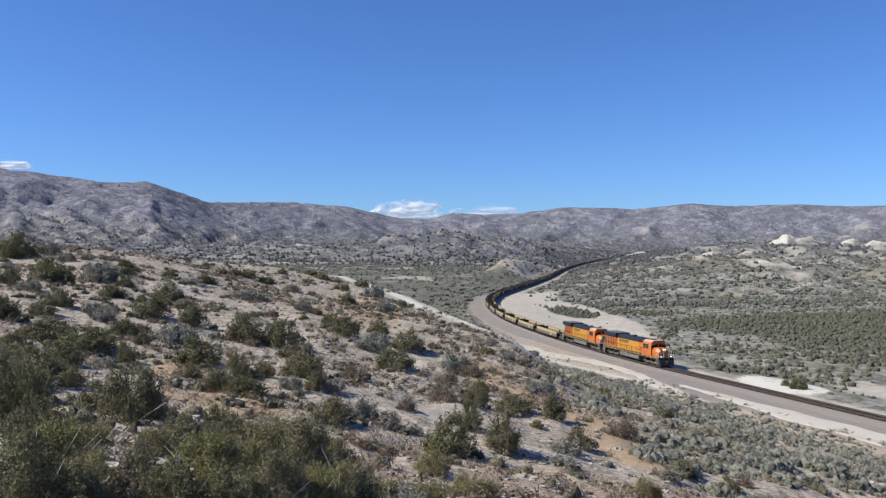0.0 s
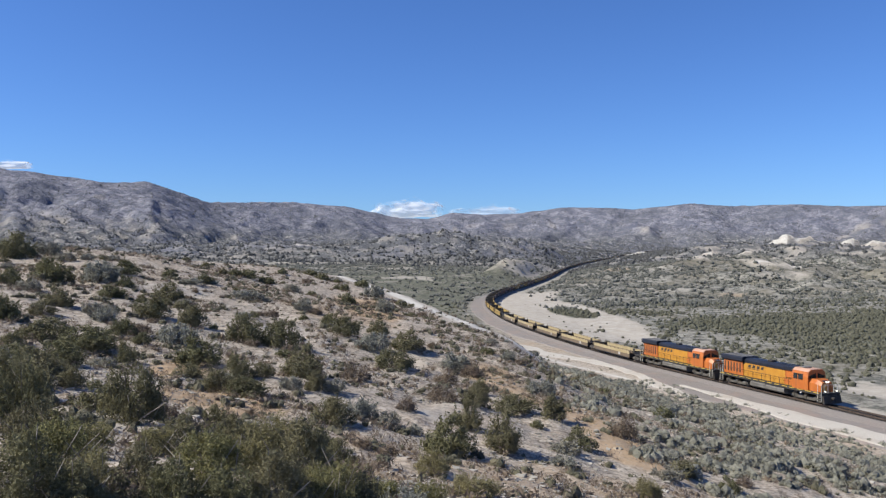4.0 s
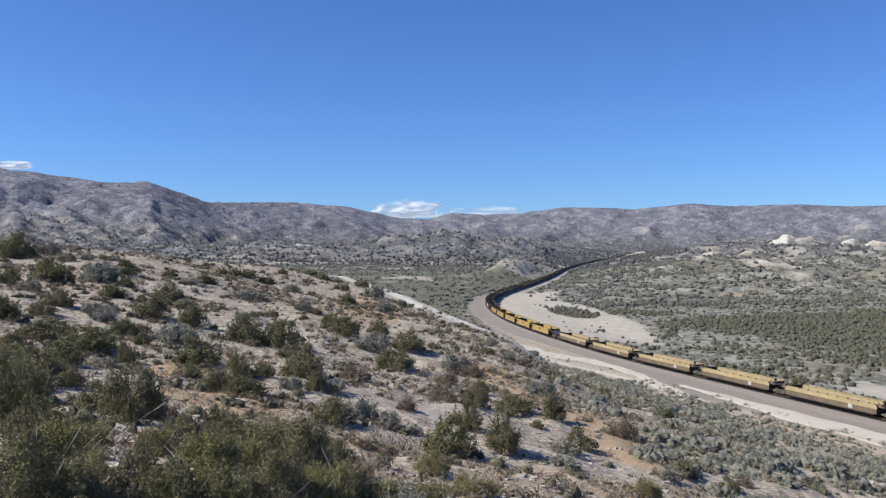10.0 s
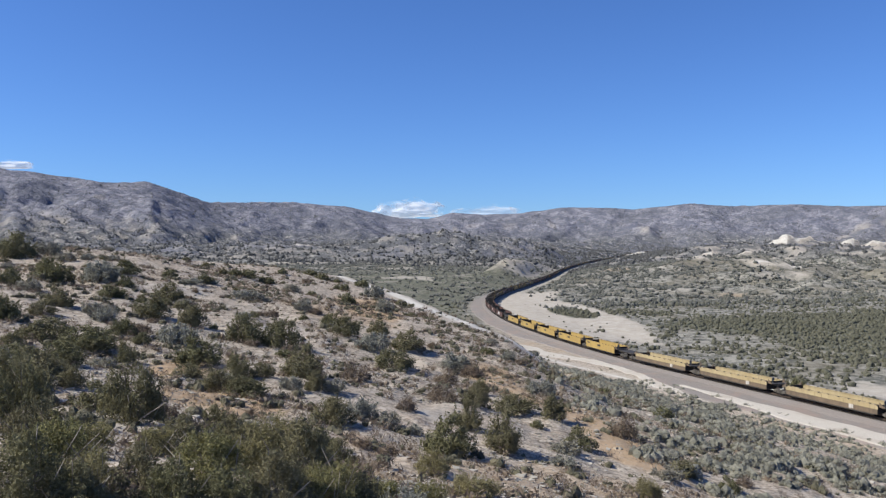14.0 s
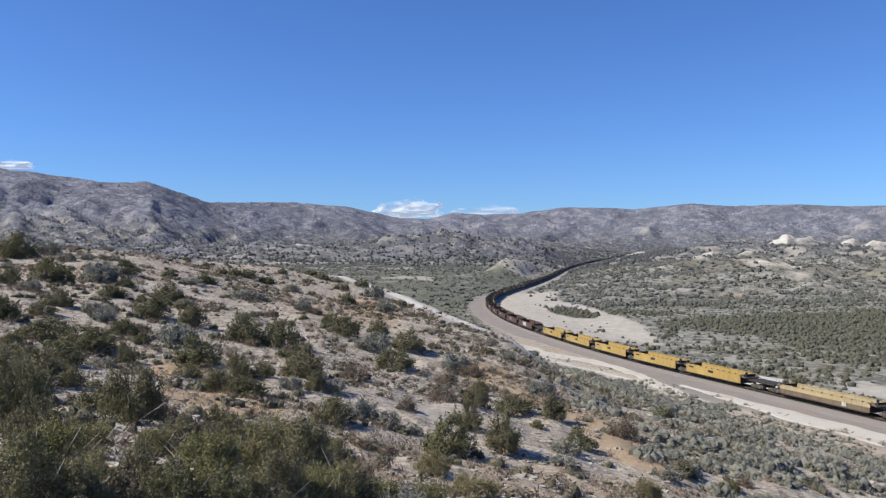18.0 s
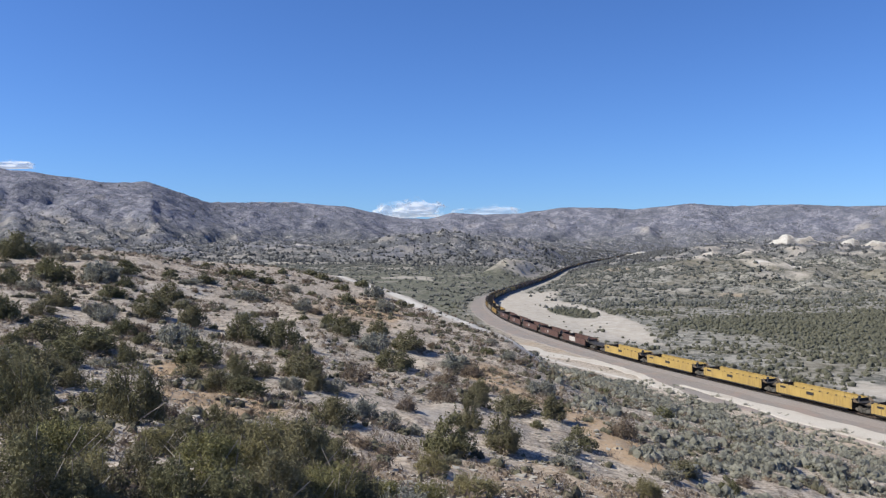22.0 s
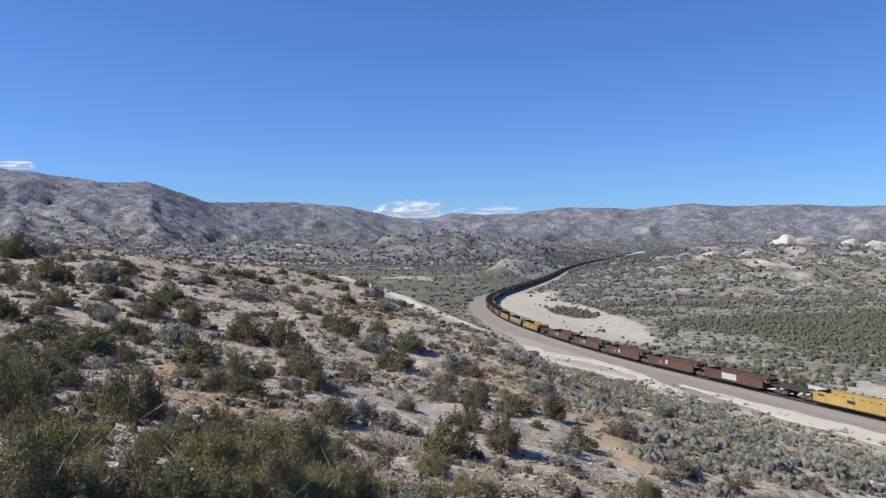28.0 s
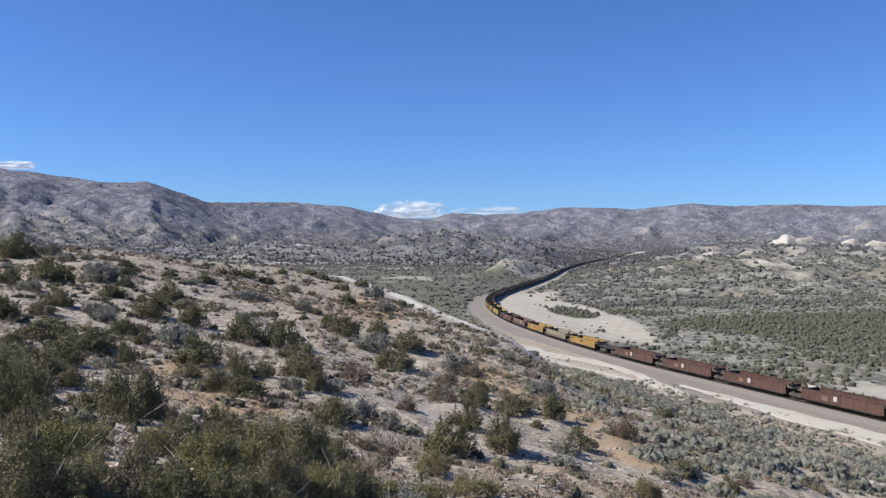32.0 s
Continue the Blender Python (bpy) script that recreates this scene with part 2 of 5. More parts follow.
    spots = smooth(fbm(x, y, 30, 4, 61) + 0.12 * smooth(r, 700, 1000), 0.22, 0.36) * smooth(r, 330, 520) * (1 - smooth(r, 1900, 2500))
    bare = np.maximum(bare, np.where(d < 0, 0.4, 0.75) * spots)
    for cx, cy, rx, ry, hh in ((664, 1650, 30, 20, 11), (704, 1660, 38, 20, 15), (742, 1650, 20, 16, 12), (790, 1640, 34, 20, 13), (826, 1650, 36, 18, 16), (862, 1640, 24, 14, 11),
                               (345, 1500, 22, 20, 6), (-68, 1250, 20, 22, 8), (-95, 1230, 12, 14, 5), (-250, 1500, 26, 14, 4), (-190, 1380, 20, 12, 4),
                               (276, 870, 7, 14, 4), (262, 850, 9, 8, 3), (290, 800, 8, 9, 3), (196, 512, 7, 5, 2), (212, 500, 9, 4, 2), (222, 505, 7, 4, 1.5), (300, 940, 12, 8, 3), (166, 535, 5, 6, 2)):
        g = bell(x, y, cx, cy, rx, ry)
        z = z + 0.72 * hh * smooth(g, 0.12, 0.7) * (0.85 + 0.45 * fbm(x, y, 12, 3, 69, True))
        bare = np.maximum(bare, smooth(g + 0.3 * fbm(x, y, 20, 3, 62), 0.35, 0.5))
    side = side * (1 - past * smooth(over, 3, 16))
    green = np.maximum(smooth(bell(x, y, -5, 420, 120, 290) * (d < -12) + 0.1 * fbm(x, y, 40, 3, 63), 0.35, 0.6),
                       smooth(bell(x, y, 150, 235, 100, 42) * smooth(d, 28, 42) + 0.2 * fbm(x, y, 25, 3, 64), 0.35, 0.55))
    green = np.maximum(green, smooth(bell(x, y, 118, 190, 50, 26) * smooth(d, 26, 36) + 0.2 * fbm(x, y, 20, 3, 66), 0.4, 0.6))
    green = np.maximum(green, smooth(isle, 0.4, 0.6))
    green = green * (1 - side) * (1 - 0.8 * cliff)
    dry = sum(bell(x, y, cx, cy, rx, ry) for cx, cy, rx, ry in ((-8.0, 80, 4.2, 9), (-5.5, 71, 2.6, 6), (-6.0, 26, 1.7, 2.2), (-7.6, 26.5, 1.6, 2.6), (-10.2, 32.5, 1.6, 3),
                                                               (-2.0, 22.5, 1.6, 2.2), (7.0, 40, 2.5, 5), (7.6, 33, 1.6, 4), (3.2, 48, 2, 6), (-1.0, 15, 1.2, 2)))
    tan = np.maximum(0.9 * smooth(bell(x, y, 117, 553, 13, 30) + bell(x, y, 127, 363, 9, 11) + bell(x, y, 134, 327, 9, 8) + bell(x, y, 235, 470, 14, 16) + 0.3 * fbm(x, y, 30, 3, 67), 0.5, 0.8) * (1 - side), np.maximum(0.45 * smooth(fbm(x, y, 16, 3, 65) + 0.1, 0.25, 0.5), smooth(dry + 0.45 * fbm(x, y, 4, 3, 73), 0.42, 0.75)) * side)
    # share of the haze-tinted mountain colours, growing with distance
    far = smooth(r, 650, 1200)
    white = sum(bell(x, y, cx, cy, rx, ry) for cx, cy, rx, ry in ((-0.4, 32, 0.9, 2.2), (0.4, 36, 0.8, 2.0), (-7.2, 18, 1.5, 2.5), (-13, 42, 2.5, 5), (-20, 62, 3, 8), (33.5, 90, 3, 3), (27, 72, 3, 3), (-9.5, 50, 2, 6)))
    bare = np.maximum(bare, 0.55 * smooth(white + 0.5 * fbm(x, y, 3, 3, 74), 0.45, 0.8) * side)
    bare = np.maximum(bare, 0.8 * smooth(bell(x, y, 69, 126, 9, 16) + 0.45 * fbm(x, y, 9, 3, 58), 0.45, 0.75))
    bare = np.maximum(bare, 0.6 * smooth(fbm(bearing * 3000, r * 0.6, 130, 4, 68), 0.3, 0.45) * smooth(up, 0.02, 0.1) * (1 - smooth(up, 0.5, 0.85)))
    return [np.reshape(v, shape) for v in (z, bare, green, tan, side, far, d)]
# ---------------------------------------------------------------- helpers for things
def quick_mesh(name, verts, quads, material, smooth_shade=False):
    """A mesh from arrays; quads is (n, 3) or (n, 4)."""
    verts, quads = np.asarray(verts, np.float32), np.asarray(quads, np.int32)
    me = bpy.data.meshes.new(name)
    n, k = quads.shape
    me.vertices.add(len(verts))
    me.vertices.foreach_set("co", verts.ravel())
    me.loops.add(n * k)
    me.loops.foreach_set("vertex_index", quads.ravel())
    me.polygons.add(n)
    me.polygons.foreach_set("loop_start", np.arange(0, n * k, k, dtype=np.int32))
    me.polygons.foreach_set("use_smooth", np.full(n, smooth_shade))
    me.materials.append(material)
    me.update(calc_edges=True)
    return me


def float_attribute(me, name, values):
    me.attributes.new(name, 'FLOAT', 'POINT').data.foreach_set("value", np.asarray(values, np.float32))


# ---------------------------------------------------------------- ground
def soil_material():
    k = Mat("soil_and_scrub", 0.95, 0, 0.1)
    fine, mid = k.noise(3.2, 6, 0.7), k.noise(0.45, 5, 0.65)
    # near hillside: pale grus, rubble and dry litter
    soil = k.mix(k.ramp(fine, 0.36, 0.62), (0.165, 0.130, 0.100), (0.355, 0.298, 0.235))
    soil = k.mix(k.ramp(k.noise(0.9, 9, 0.85), 0.46, 0.58, 0, 0.75), soil, (0.53, 0.465, 0.385))
    soil = k.mix(k.ramp(k.noise(0.11, 4, 0.6), 0.5, 0.66, 0, 0.5), soil, (0.25, 0.185, 0.135))
    soil = k.mix(k.ramp(k.noise(1.3, 7, 0.8), 0.52, 0.60, 0, 0.75), soil, (0.10, 0.085, 0.068))
    for size, lo, hi in ((4.5, 0.30, 0.55), (11.0, 0.35, 0.7)):      # rubble: each stone has its own tone, with dark gaps between
        tone = k.n.new("ShaderNodeSeparateColor")
        k.l.new(k.cells(size, out="Color"), tone.inputs[0])
        pebble = k.mix(tone.outputs[0], (0.12, 0.10, 0.082), (0.55, 0.485, 0.41))
        soil = k.mix(k.ramp(tone.outputs[1], lo, hi, 0, 0.6), soil, pebble)
    soil = k.mix(k.ramp(k.noise(2.6, 5, 0.7), 0.56, 0.64, 0, 0.7), soil, (0.095, 0.078, 0.062))
    soil = k.mix(k.math('MULTIPLY', k.attr("tan"), k.ramp(fine, 0.25, 0.6, 0.35, 0.85)), soil, (0.37, 0.26, 0.16))
    # valley: litter, grey-green scrub and pale gaps, tinted bluer to stand for haze
    scrub = k.mix(k.ramp(k.noise(0.26, 7, 0.85), 0.43, 0.57), (0.085, 0.086, 0.076), (0.285, 0.270, 0.236))
    scrub = k.mix(k.ramp(k.noise(0.03, 4, 0.6), 0.45, 0.65, 0, 0.6), scrub, (0.144, 0.127, 0.092))
    scrub = k.mix(k.attr("green"), scrub, k.mix(k.ramp(k.noise(0.30, 7, 0.82), 0.42, 0.60), (0.072, 0.076, 0.056), (0.172, 0.166, 0.130)))
    # mountain stone, with the blue of distant haze mixed into its colours
    hazy_rock = k.mix(k.ramp(k.noise(0.02, 8, 0.8), 0.44, 0.58), (0.142, 0.147, 0.188), (0.278, 0.274, 0.310))
    hazy_rock = k.mix(k.ramp(k.noise(0.07, 7, 0.82), 0.48, 0.57, 0, 0.8), hazy_rock, (0.105, 0.110, 0.128))
    hazy_rock = k.mix(k.ramp(k.noise(0.006, 5, 0.65), 0.45, 0.62, 0, 0.5), hazy_rock, (0.115, 0.12, 0.14))
    # lower slopes: a darker belt of chaparral with pale breaks
    low = k.ramp(k.height(), 40, 120, 1.0, 0.0)
    belt = k.mix(k.ramp(k.noise(0.06, 8, 0.85), 0.52, 0.60), (0.100, 0.103, 0.108), (0.38, 0.365, 0.34))
    hazy_rock = k.mix(k.math('MULTIPLY', low, k.ramp(k.noise(0.008, 4, 0.6), 0.35, 0.55, 0.35, 0.9)), hazy_rock, belt)
    scrub = k.mix(k.attr("far"), scrub, hazy_rock)
    scrub = k.mix(k.math('MULTIPLY', k.attr("tan"), 0.6), scrub, (0.32, 0.245, 0.165))
    base = k.mix(k.attr("side"), scrub, soil)
    pale = k.mix(k.ramp(mid, 0.35, 0.7), (0.375, 0.335, 0.285), (0.465, 0.425, 0.375))
    pale = k.mix(k.ramp(k.attr("bare"), 0.86, 1.0), pale, (0.54, 0.51, 0.46))
    base = k.mix(k.math('MULTIPLY', k.attr("bare"), k.ramp(k.noise(0.5, 5, 0.7), 0.28, 0.5, 0.55, 1.0)), base, pale)
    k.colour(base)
    h = k.math('ADD', k.math('MULTIPLY', fine, 0.35), k.math('MULTIPLY', k.math('ADD', k.math('MULTIPLY', k.cells(9.0), 0.5), k.math('MULTIPLY', k.noise(9.0, 4, 0.7), 0.5)), 0.5))
    k.bump(h, 0.9, 0.08)
    crags = k.math('MULTIPLY', k.attr("far"), k.noise(0.035, 7, 0.7))
    return k.bump(crags, 0.85, 14.0).m


def rings():
    r = [0.0, 0.6, 1.2]
    while r[-1] < 4950:
        r.append(r[-1] * (1.0125 if r[-1] < 1500 or r[-1] > 3700 else 1.0068) + 0.02)
    return np.array(r)


SURVEY = []
STEP = 0.27                                         # degrees between the ground's rays in the valley


def survey(x, y):
    """The same as land(), read off the ground's own mesh."""
    r, table = SURVEY[0]
    x, y = np.asarray(x, float), np.asarray(y, float)
    a = np.clip((np.degrees(np.arctan2(x, y)) + 34) / STEP, 0, table.shape[2] - 1.001)
    rad = np.clip(np.hypot(x, y), r[1], r[-2])
    i = np.searchsorted(r, rad) - 1
    t = (rad - r[i]) / (r[i + 1] - r[i])
    j = a.astype(int)
    u = a - j
    return ((1 - t) * (1 - u) * table[:, i, j] + (1 - t) * u * table[:, i, j + 1] + t * (1 - u) * table[:, i + 1, j] + t * u * table[:, i + 1, j + 1])


def ground_height(x, y):
    return float(survey(np.array([x]), np.array([y]))[0][0])


def build_ground():
    front = np.radians(np.arange(-34, 34.01, STEP))
    back = np.radians(np.arange(34, 326, 4.0)[1:])
    a = np.concatenate([front, back])
    r = rings()
    rr, aa = np.meshgrid(r, a, indexing="ij")
    x, y = rr * np.sin(aa), rr * np.cos(aa)
    table = land(x, y)
    z, bare, green, tan, side, far, _ = table
    SURVEY.append((r, np.stack([v[:, :len(front)] for v in table])))
    nr, na = x.shape
    verts = np.stack([x, y, z], -1).reshape(-1, 3)
    i, j = np.meshgrid(np.arange(nr - 1), np.arange(na), indexing="ij")
    j2 = (j + 1) % na
    quads = np.stack([i * na + j, i * na + j2, (i + 1) * na + j2, (i + 1) * na + j], -1).reshape(-1, 4)[:, ::-1]
    me = quick_mesh("ground", verts, quads, soil_material(), True)
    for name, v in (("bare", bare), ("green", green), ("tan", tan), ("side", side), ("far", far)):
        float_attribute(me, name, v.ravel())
    tagged(new("ground", me), "dry rocky hillside and valley floor running to bare mountains", "ground", kind="structure")


build_ground()


# ---------------------------------------------------------------- railway line
# side ways run along the line at a distance of their own
def swept(name, profile, a0, a1, step, material, closed=False, lift=0.0, smooth_shade=False, shift=None, spread=None, wobble=0.0, drape=False):
    """Sweep a profile (side, up) along the line from a0 to a1 metres."""
    s = np.arange(a0, a1 + step / 2, step)
    p = np.array([on_track(v) for v in s])
    t = np.gradient(p, axis=0)
    t /= np.linalg.norm(t, axis=1)[:, None]
    right = np.stack([t[:, 1], -t[:, 0], 0 * t[:, 0]], -1)
    prof = np.array(profile, float)
    if shift:
        p = p + right * shift(s)[:, None]
    side = np.repeat(prof[None, :, 0], len(s), 0)
    if spread:
        side = side * spread(s)[:, None]
    if wobble:                                       # ragged edges
        side[:, :2] += wobble * fbm(s, 0 * s + 3.3, 7, 3, 95)[:, None]
        side[:, -2:] += wobble * fbm(s, 0 * s + 9.1, 7, 3, 96)[:, None]
    v = p[:, None, :] + right[:, None, :] * side[:, :, None]
    v[..., 2] += prof[None, :, 1] + lift
    if drape:
        v[..., 2] = survey(v[..., 0], v[..., 1])[0] + prof[None, :, 1]
    n, k = len(s), len(prof)
    i, j = np.meshgrid(np.arange(n - 1), np.arange(k if closed else k - 1), indexing="ij")
    j2 = (j + 1) % k
    quads = np.stack([i * k + j, i * k + j2, (i + 1) * k + j2, (i + 1) * k + j], -1).reshape(-1, 4)
    return quick_mesh(name, v.reshape(-1, 3), quads, material, smooth_shade)


def gravel(name, a, b, c):
    k = Mat(name, 0.95, 0, 0.1)
    col = k.mix(k.ramp(k.noise(14, 5, 0.7), 0.35, 0.65), a, b)
    col = k.mix(k.ramp(k.noise(0.25, 5, 0.6), 0.45, 0.7, 0, 0.7), col, c)
    k.colour(col)
    return k.bump(k.cells(18), 0.6, 0.03).m


m_ballast = gravel("ballast_stones", (0.14, 0.125, 0.12), (0.235, 0.212, 0.20), (0.19, 0.16, 0.145))
m_shoulder = gravel("grey_gravel", (0.178, 0.160, 0.148), (0.255, 0.232, 0.216), (0.275, 0.212, 0.182))
m_dirt = gravel("pale_dirt", (0.40, 0.365, 0.32), (0.50, 0.465, 0.415), (0.37, 0.325, 0.275))
m_rail = painted("rail_steel", (0.11, 0.075, 0.058), (0.151, 0.116, 0.096), 4, 0.5, metal=0.6)
m_tie = painted("creosoted_timber", (0.038, 0.032, 0.027), (0.068, 0.06, 0.051), 3, 0.9)


def build_line():
    far = 2150
    bed = new("ballast_bed", swept("ballast_bed", [(-2.9, -0.86), (-1.7, -0.27), (1.7, -0.27), (2.9, -0.86)], -330, far, 4, m_ballast))
    tagged(bed, "grey crushed stone ballast bed under the track", "ballast", kind="structure")
    strip = new("gravel_shoulder", swept("gravel_shoulder", [(-7.1, -1.0), (-6.7, -0.72), (-4.5, -0.66), (-2.4, -0.60), (-2.2, -0.62)], -330, 700, 1.5, m_shoulder,
                                         spread=lambda s: 1.55 - 0.8 * smooth(s, -30, 8) + 0.3 * smooth(s, 30, 70) - 0.35 * smooth(s, 250, 420), wobble=0.7))
    tagged(strip, "wide grey gravel shoulder beside the ballast", "shoulder", kind="structure")
    road = new("dirt_road", swept("dirt_road", [(-2.5, -0.76), (-2.2, -0.63), (0, -0.585), (2.0, -0.60), (2.3, -0.74)], -330, -14, 1.2, m_dirt,
                                  shift=lambda s: -7.6 + 0.7 * smooth(s, -40, -20), spread=lambda s: 1.05 - 0.85 * smooth(s, -44, -16), wobble=0.8))
    tagged(road, "pale graded dirt service road along the railway", "road", kind="structure")
    spur = swept("dirt_road", [(-2.4, -0.12), (-2.0, 0.05), (-0.8, 0.09), (0.8, 0.09), (2.0, 0.06), (2.4, -0.12)], -24, 52, 1.0, m_dirt, drape=True,
                 shift=lambda s: np.interp(s, [-24, -14, -4, 8, 16, 23, 30, 52], [-11.4, -8.9, -6.0, -5.0, -6.4, -9.3, -11.3, -12.0]), wobble=1.2,
                 spread=lambda s: 0.15 + 0.85 * smooth(s, -24, -8) * (1 - smooth(s, 36, 52)))
    tagged(new("dirt_road", spur), "pale dirt track branching off beside the railway", "road", kind="structure")
    rail = [(-0.07, -0.18), (-0.07, -0.165), (-0.012, -0.13), (-0.012, -0.045), (-0.036, -0.035), (-0.036, 0.0), (0.036, 0.0), (0.036, -0.035),
            (0.012, -0.045), (0.012, -0.13), (0.07, -0.165), (0.07, -0.18)]
    line = tagged(new("railway_track"), "single railway track of steel rails on dark timber ties", "railway track", kind="structure")
    for side in (-0.755, 0.755):
        ob = new("rail", swept("rail", [(x + side, z) for x, z in rail], -330, far, 3, m_rail, True))
        ob.parent = line
    s = np.arange(-200, 520, 0.55)
    box = np.array([(x, y, z) for x in (-1.3, 1.3) for y in (-0.115, 0.115) for z in (-0.34, -0.175)])
    f = np.array([(0, 1, 3, 2), (4, 6, 7, 5), (0, 4, 5, 1), (2, 3, 7, 6), (1, 5, 7, 3), (0, 2, 6, 4)])
    verts, quads = [], []
    for i, a in enumerate(s):
        p, t = on_track(a), on_track(a + 1) - on_track(a)
        t /= np.linalg.norm(t)
        rt = np.array([t[1], -t[0], 0])
        verts.append(p + box[:, :1] * rt + box[:, 1:2] * t + box[:, 2:] * np.array([0, 0, 1]))
        quads.append(f + 8 * i)
    ties = new("ties", quick_mesh("ties", np.vstack(verts), np.vstack(quads), m_tie))
    ties.parent = line
    ties["kind"] = "stuff"


build_line()
# ---------------------------------------------------------------- train
def part(name, bm, material, parent, label="", smooth_shade=False):
    me = bpy.data.meshes.new(name)
    bm.to_mesh(me)
    bm.free()
    me.materials.append(material)
    if smooth_shade:
        me.polygons.foreach_set("use_smooth", [True] * len(me.polygons))
    ob = new(name, me)
    ob.parent = parent
    if label:
        ob["label"] = label
    return ob


def box(x0, x1, y0, y1, z0, z1, bevel=0.0, bm=None):
    own = bm or bmesh.new()
    vs = bmesh.ops.create_cube(own, size=1)["verts"]
    for v in vs:
        v.co = Vector((x0 if v.co.x < 0 else x1, y0 if v.co.y < 0 else y1, z0 if v.co.z < 0 else z1))
    if bevel:
        es = list({e for v in vs for e in v.link_edges})
        bmesh.ops.bevel(own, geom=es, offset=bevel, segments=1, affect='EDGES')
    return own


def prism(points, y0, y1, bm=None):
    """A side outline (x, z) given a thickness from y0 to y1."""
    own = bm or bmesh.new()
    a = [own.verts.new((x, y0, z)) for x, z in points]
    b = [own.verts.new((x, y1, z)) for x, z in points]
    n = len(points)
    fs = [own.faces.new(a), own.faces.new(b[::-1])]
    fs += [own.faces.new((a[(i + 1) % n], a[i], b[i], b[(i + 1) % n])) for i in range(n)]
    bmesh.ops.recalc_face_normals(own, faces=fs)
    return own


def loft(sections, bm=None):
    """A body through cross sections: (x, [(y, z), ...]), all with as many points."""
    own = bm or bmesh.new()
    loops = [[own.verts.new((x, y, z)) for y, z in pts] for x, pts in sections]
    n = len(loops[0])
    fs = [own.faces.new(loops[0]), own.faces.new(loops[-1][::-1])]
    for p, q in zip(loops, loops[1:]):
        fs += [own.faces.new((p[(i + 1) % n], p[i], q[i], q[(i + 1) % n])) for i in range(n)]
    bmesh.ops.recalc_face_normals(own, faces=fs)
    return own


def rod(a, b, radius, sides=6, bm=None):
    own = bm or bmesh.new()
    a, b = Vector(a), Vector(b)
    m = Matrix.Translation((a + b) / 2) @ (b - a).to_track_quat('Z', 'Y').to_matrix().to_4x4()
    bmesh.ops.create_cone(own, cap_ends=True, segments=sides, radius1=radius, radius2=radius, depth=(b - a).length, matrix=m)
    return own
m_orange = painted("orange_paint", (0.452, 0.134, 0.027), (0.39, 0.106, 0.021), 0.7, 0.45, (0.123, 0.062, 0.034), 0.38)
m_gold = painted("golden_orange_paint", (0.466, 0.229, 0.031), (0.411, 0.182, 0.024), 0.7, 0.45, (0.171, 0.089, 0.034), 0.36)
# cab roof orange, lightened in colour to carry the glint of the sun
m_roof = painted("sun_glint_orange_paint", (0.50, 0.30, 0.21), (0.44, 0.25, 0.17), 0.7, 0.5, (0.25, 0.16, 0.12), 0.3)
m_navy = painted("blue_black_paint", (0.008, 0.011, 0.021), (0.015, 0.018, 0.031), 0.6, 0.5, (0.041, 0.038, 0.034), 0.25)
m_under = painted("sooty_black_iron", (0.021, 0.019, 0.018), (0.038, 0.034, 0.032), 1.5, 0.8, (0.082, 0.068, 0.058), 0.5)
m_truck = painted("dusty_brown_iron", (0.058, 0.053, 0.047), (0.106, 0.095, 0.082), 1.5, 0.8, (0.034, 0.031, 0.027), 0.45)
m_tank = painted("dusty_grey_iron", (0.11, 0.103, 0.096), (0.171, 0.161, 0.147), 1.2, 0.7, (0.048, 0.041, 0.038), 0.5)
m_wheel = painted("wheel_steel", (0.068, 0.058, 0.051), (0.137, 0.116, 0.103), 3, 0.5, metal=0.5)
m_rail_white = painted("white_handrail_paint", (0.452, 0.445, 0.411), (0.507, 0.5, 0.473), 2, 0.5, worn=0.15)
m_stripe = painted("yellow_stripe_paint", (0.548, 0.377, 0.055), (0.507, 0.342, 0.048), 1, 0.5, worn=0.25)
m_yellow_car = painted("yellow_car_paint", (0.397, 0.277, 0.089), (0.329, 0.223, 0.068), 0.5, 0.62, (0.164, 0.113, 0.062), 0.55)
m_faded_car = painted("faded_tan_car_paint", (0.39, 0.318, 0.185), (0.322, 0.253, 0.137), 0.5, 0.7, (0.171, 0.13, 0.089), 0.5)
m_ochre_car = painted("ochre_car_paint", (0.315, 0.205, 0.058), (0.247, 0.151, 0.048), 0.5, 0.7, (0.103, 0.062, 0.034), 0.5)
m_grey_car = painted("grey_tan_car_paint", (0.247, 0.212, 0.151), (0.185, 0.151, 0.106), 0.5, 0.75, (0.082, 0.065, 0.048), 0.5)
m_rust_car = painted("oxide_red_car_paint", (0.065, 0.032, 0.025), (0.096, 0.05, 0.04), 0.5, 0.75, (0.048, 0.031, 0.026), 0.5)
m_pink_car = painted("sun_bleached_red_car_paint", (0.185, 0.113, 0.089), (0.123, 0.068, 0.055), 0.5, 0.75, (0.068, 0.041, 0.034), 0.5)
m_brown_sill = painted("grimy_brown_steel", (0.106, 0.079, 0.056), (0.158, 0.116, 0.079), 1.0, 0.8, (0.048, 0.038, 0.031), 0.5)
m_patch = painted("white_panel_paint", (0.452, 0.425, 0.397), (0.384, 0.349, 0.322), 1.4, 0.6, worn=0.3)
m_dark_mark = painted("dark_marking_paint", (0.017, 0.017, 0.021), (0.034, 0.031, 0.031), 2, 0.6, worn=0.2)

k = Mat("dark_cab_glass", 0.08, 0, 0.6)
k.colour(k.mix(k.ramp(k.noise(2.0), 0.4, 0.6), (0.012, 0.015, 0.018), (0.03, 0.035, 0.04)))
m_glass = k.m
k = Mat("headlamp_lens", 0.2, 0, 0.5)
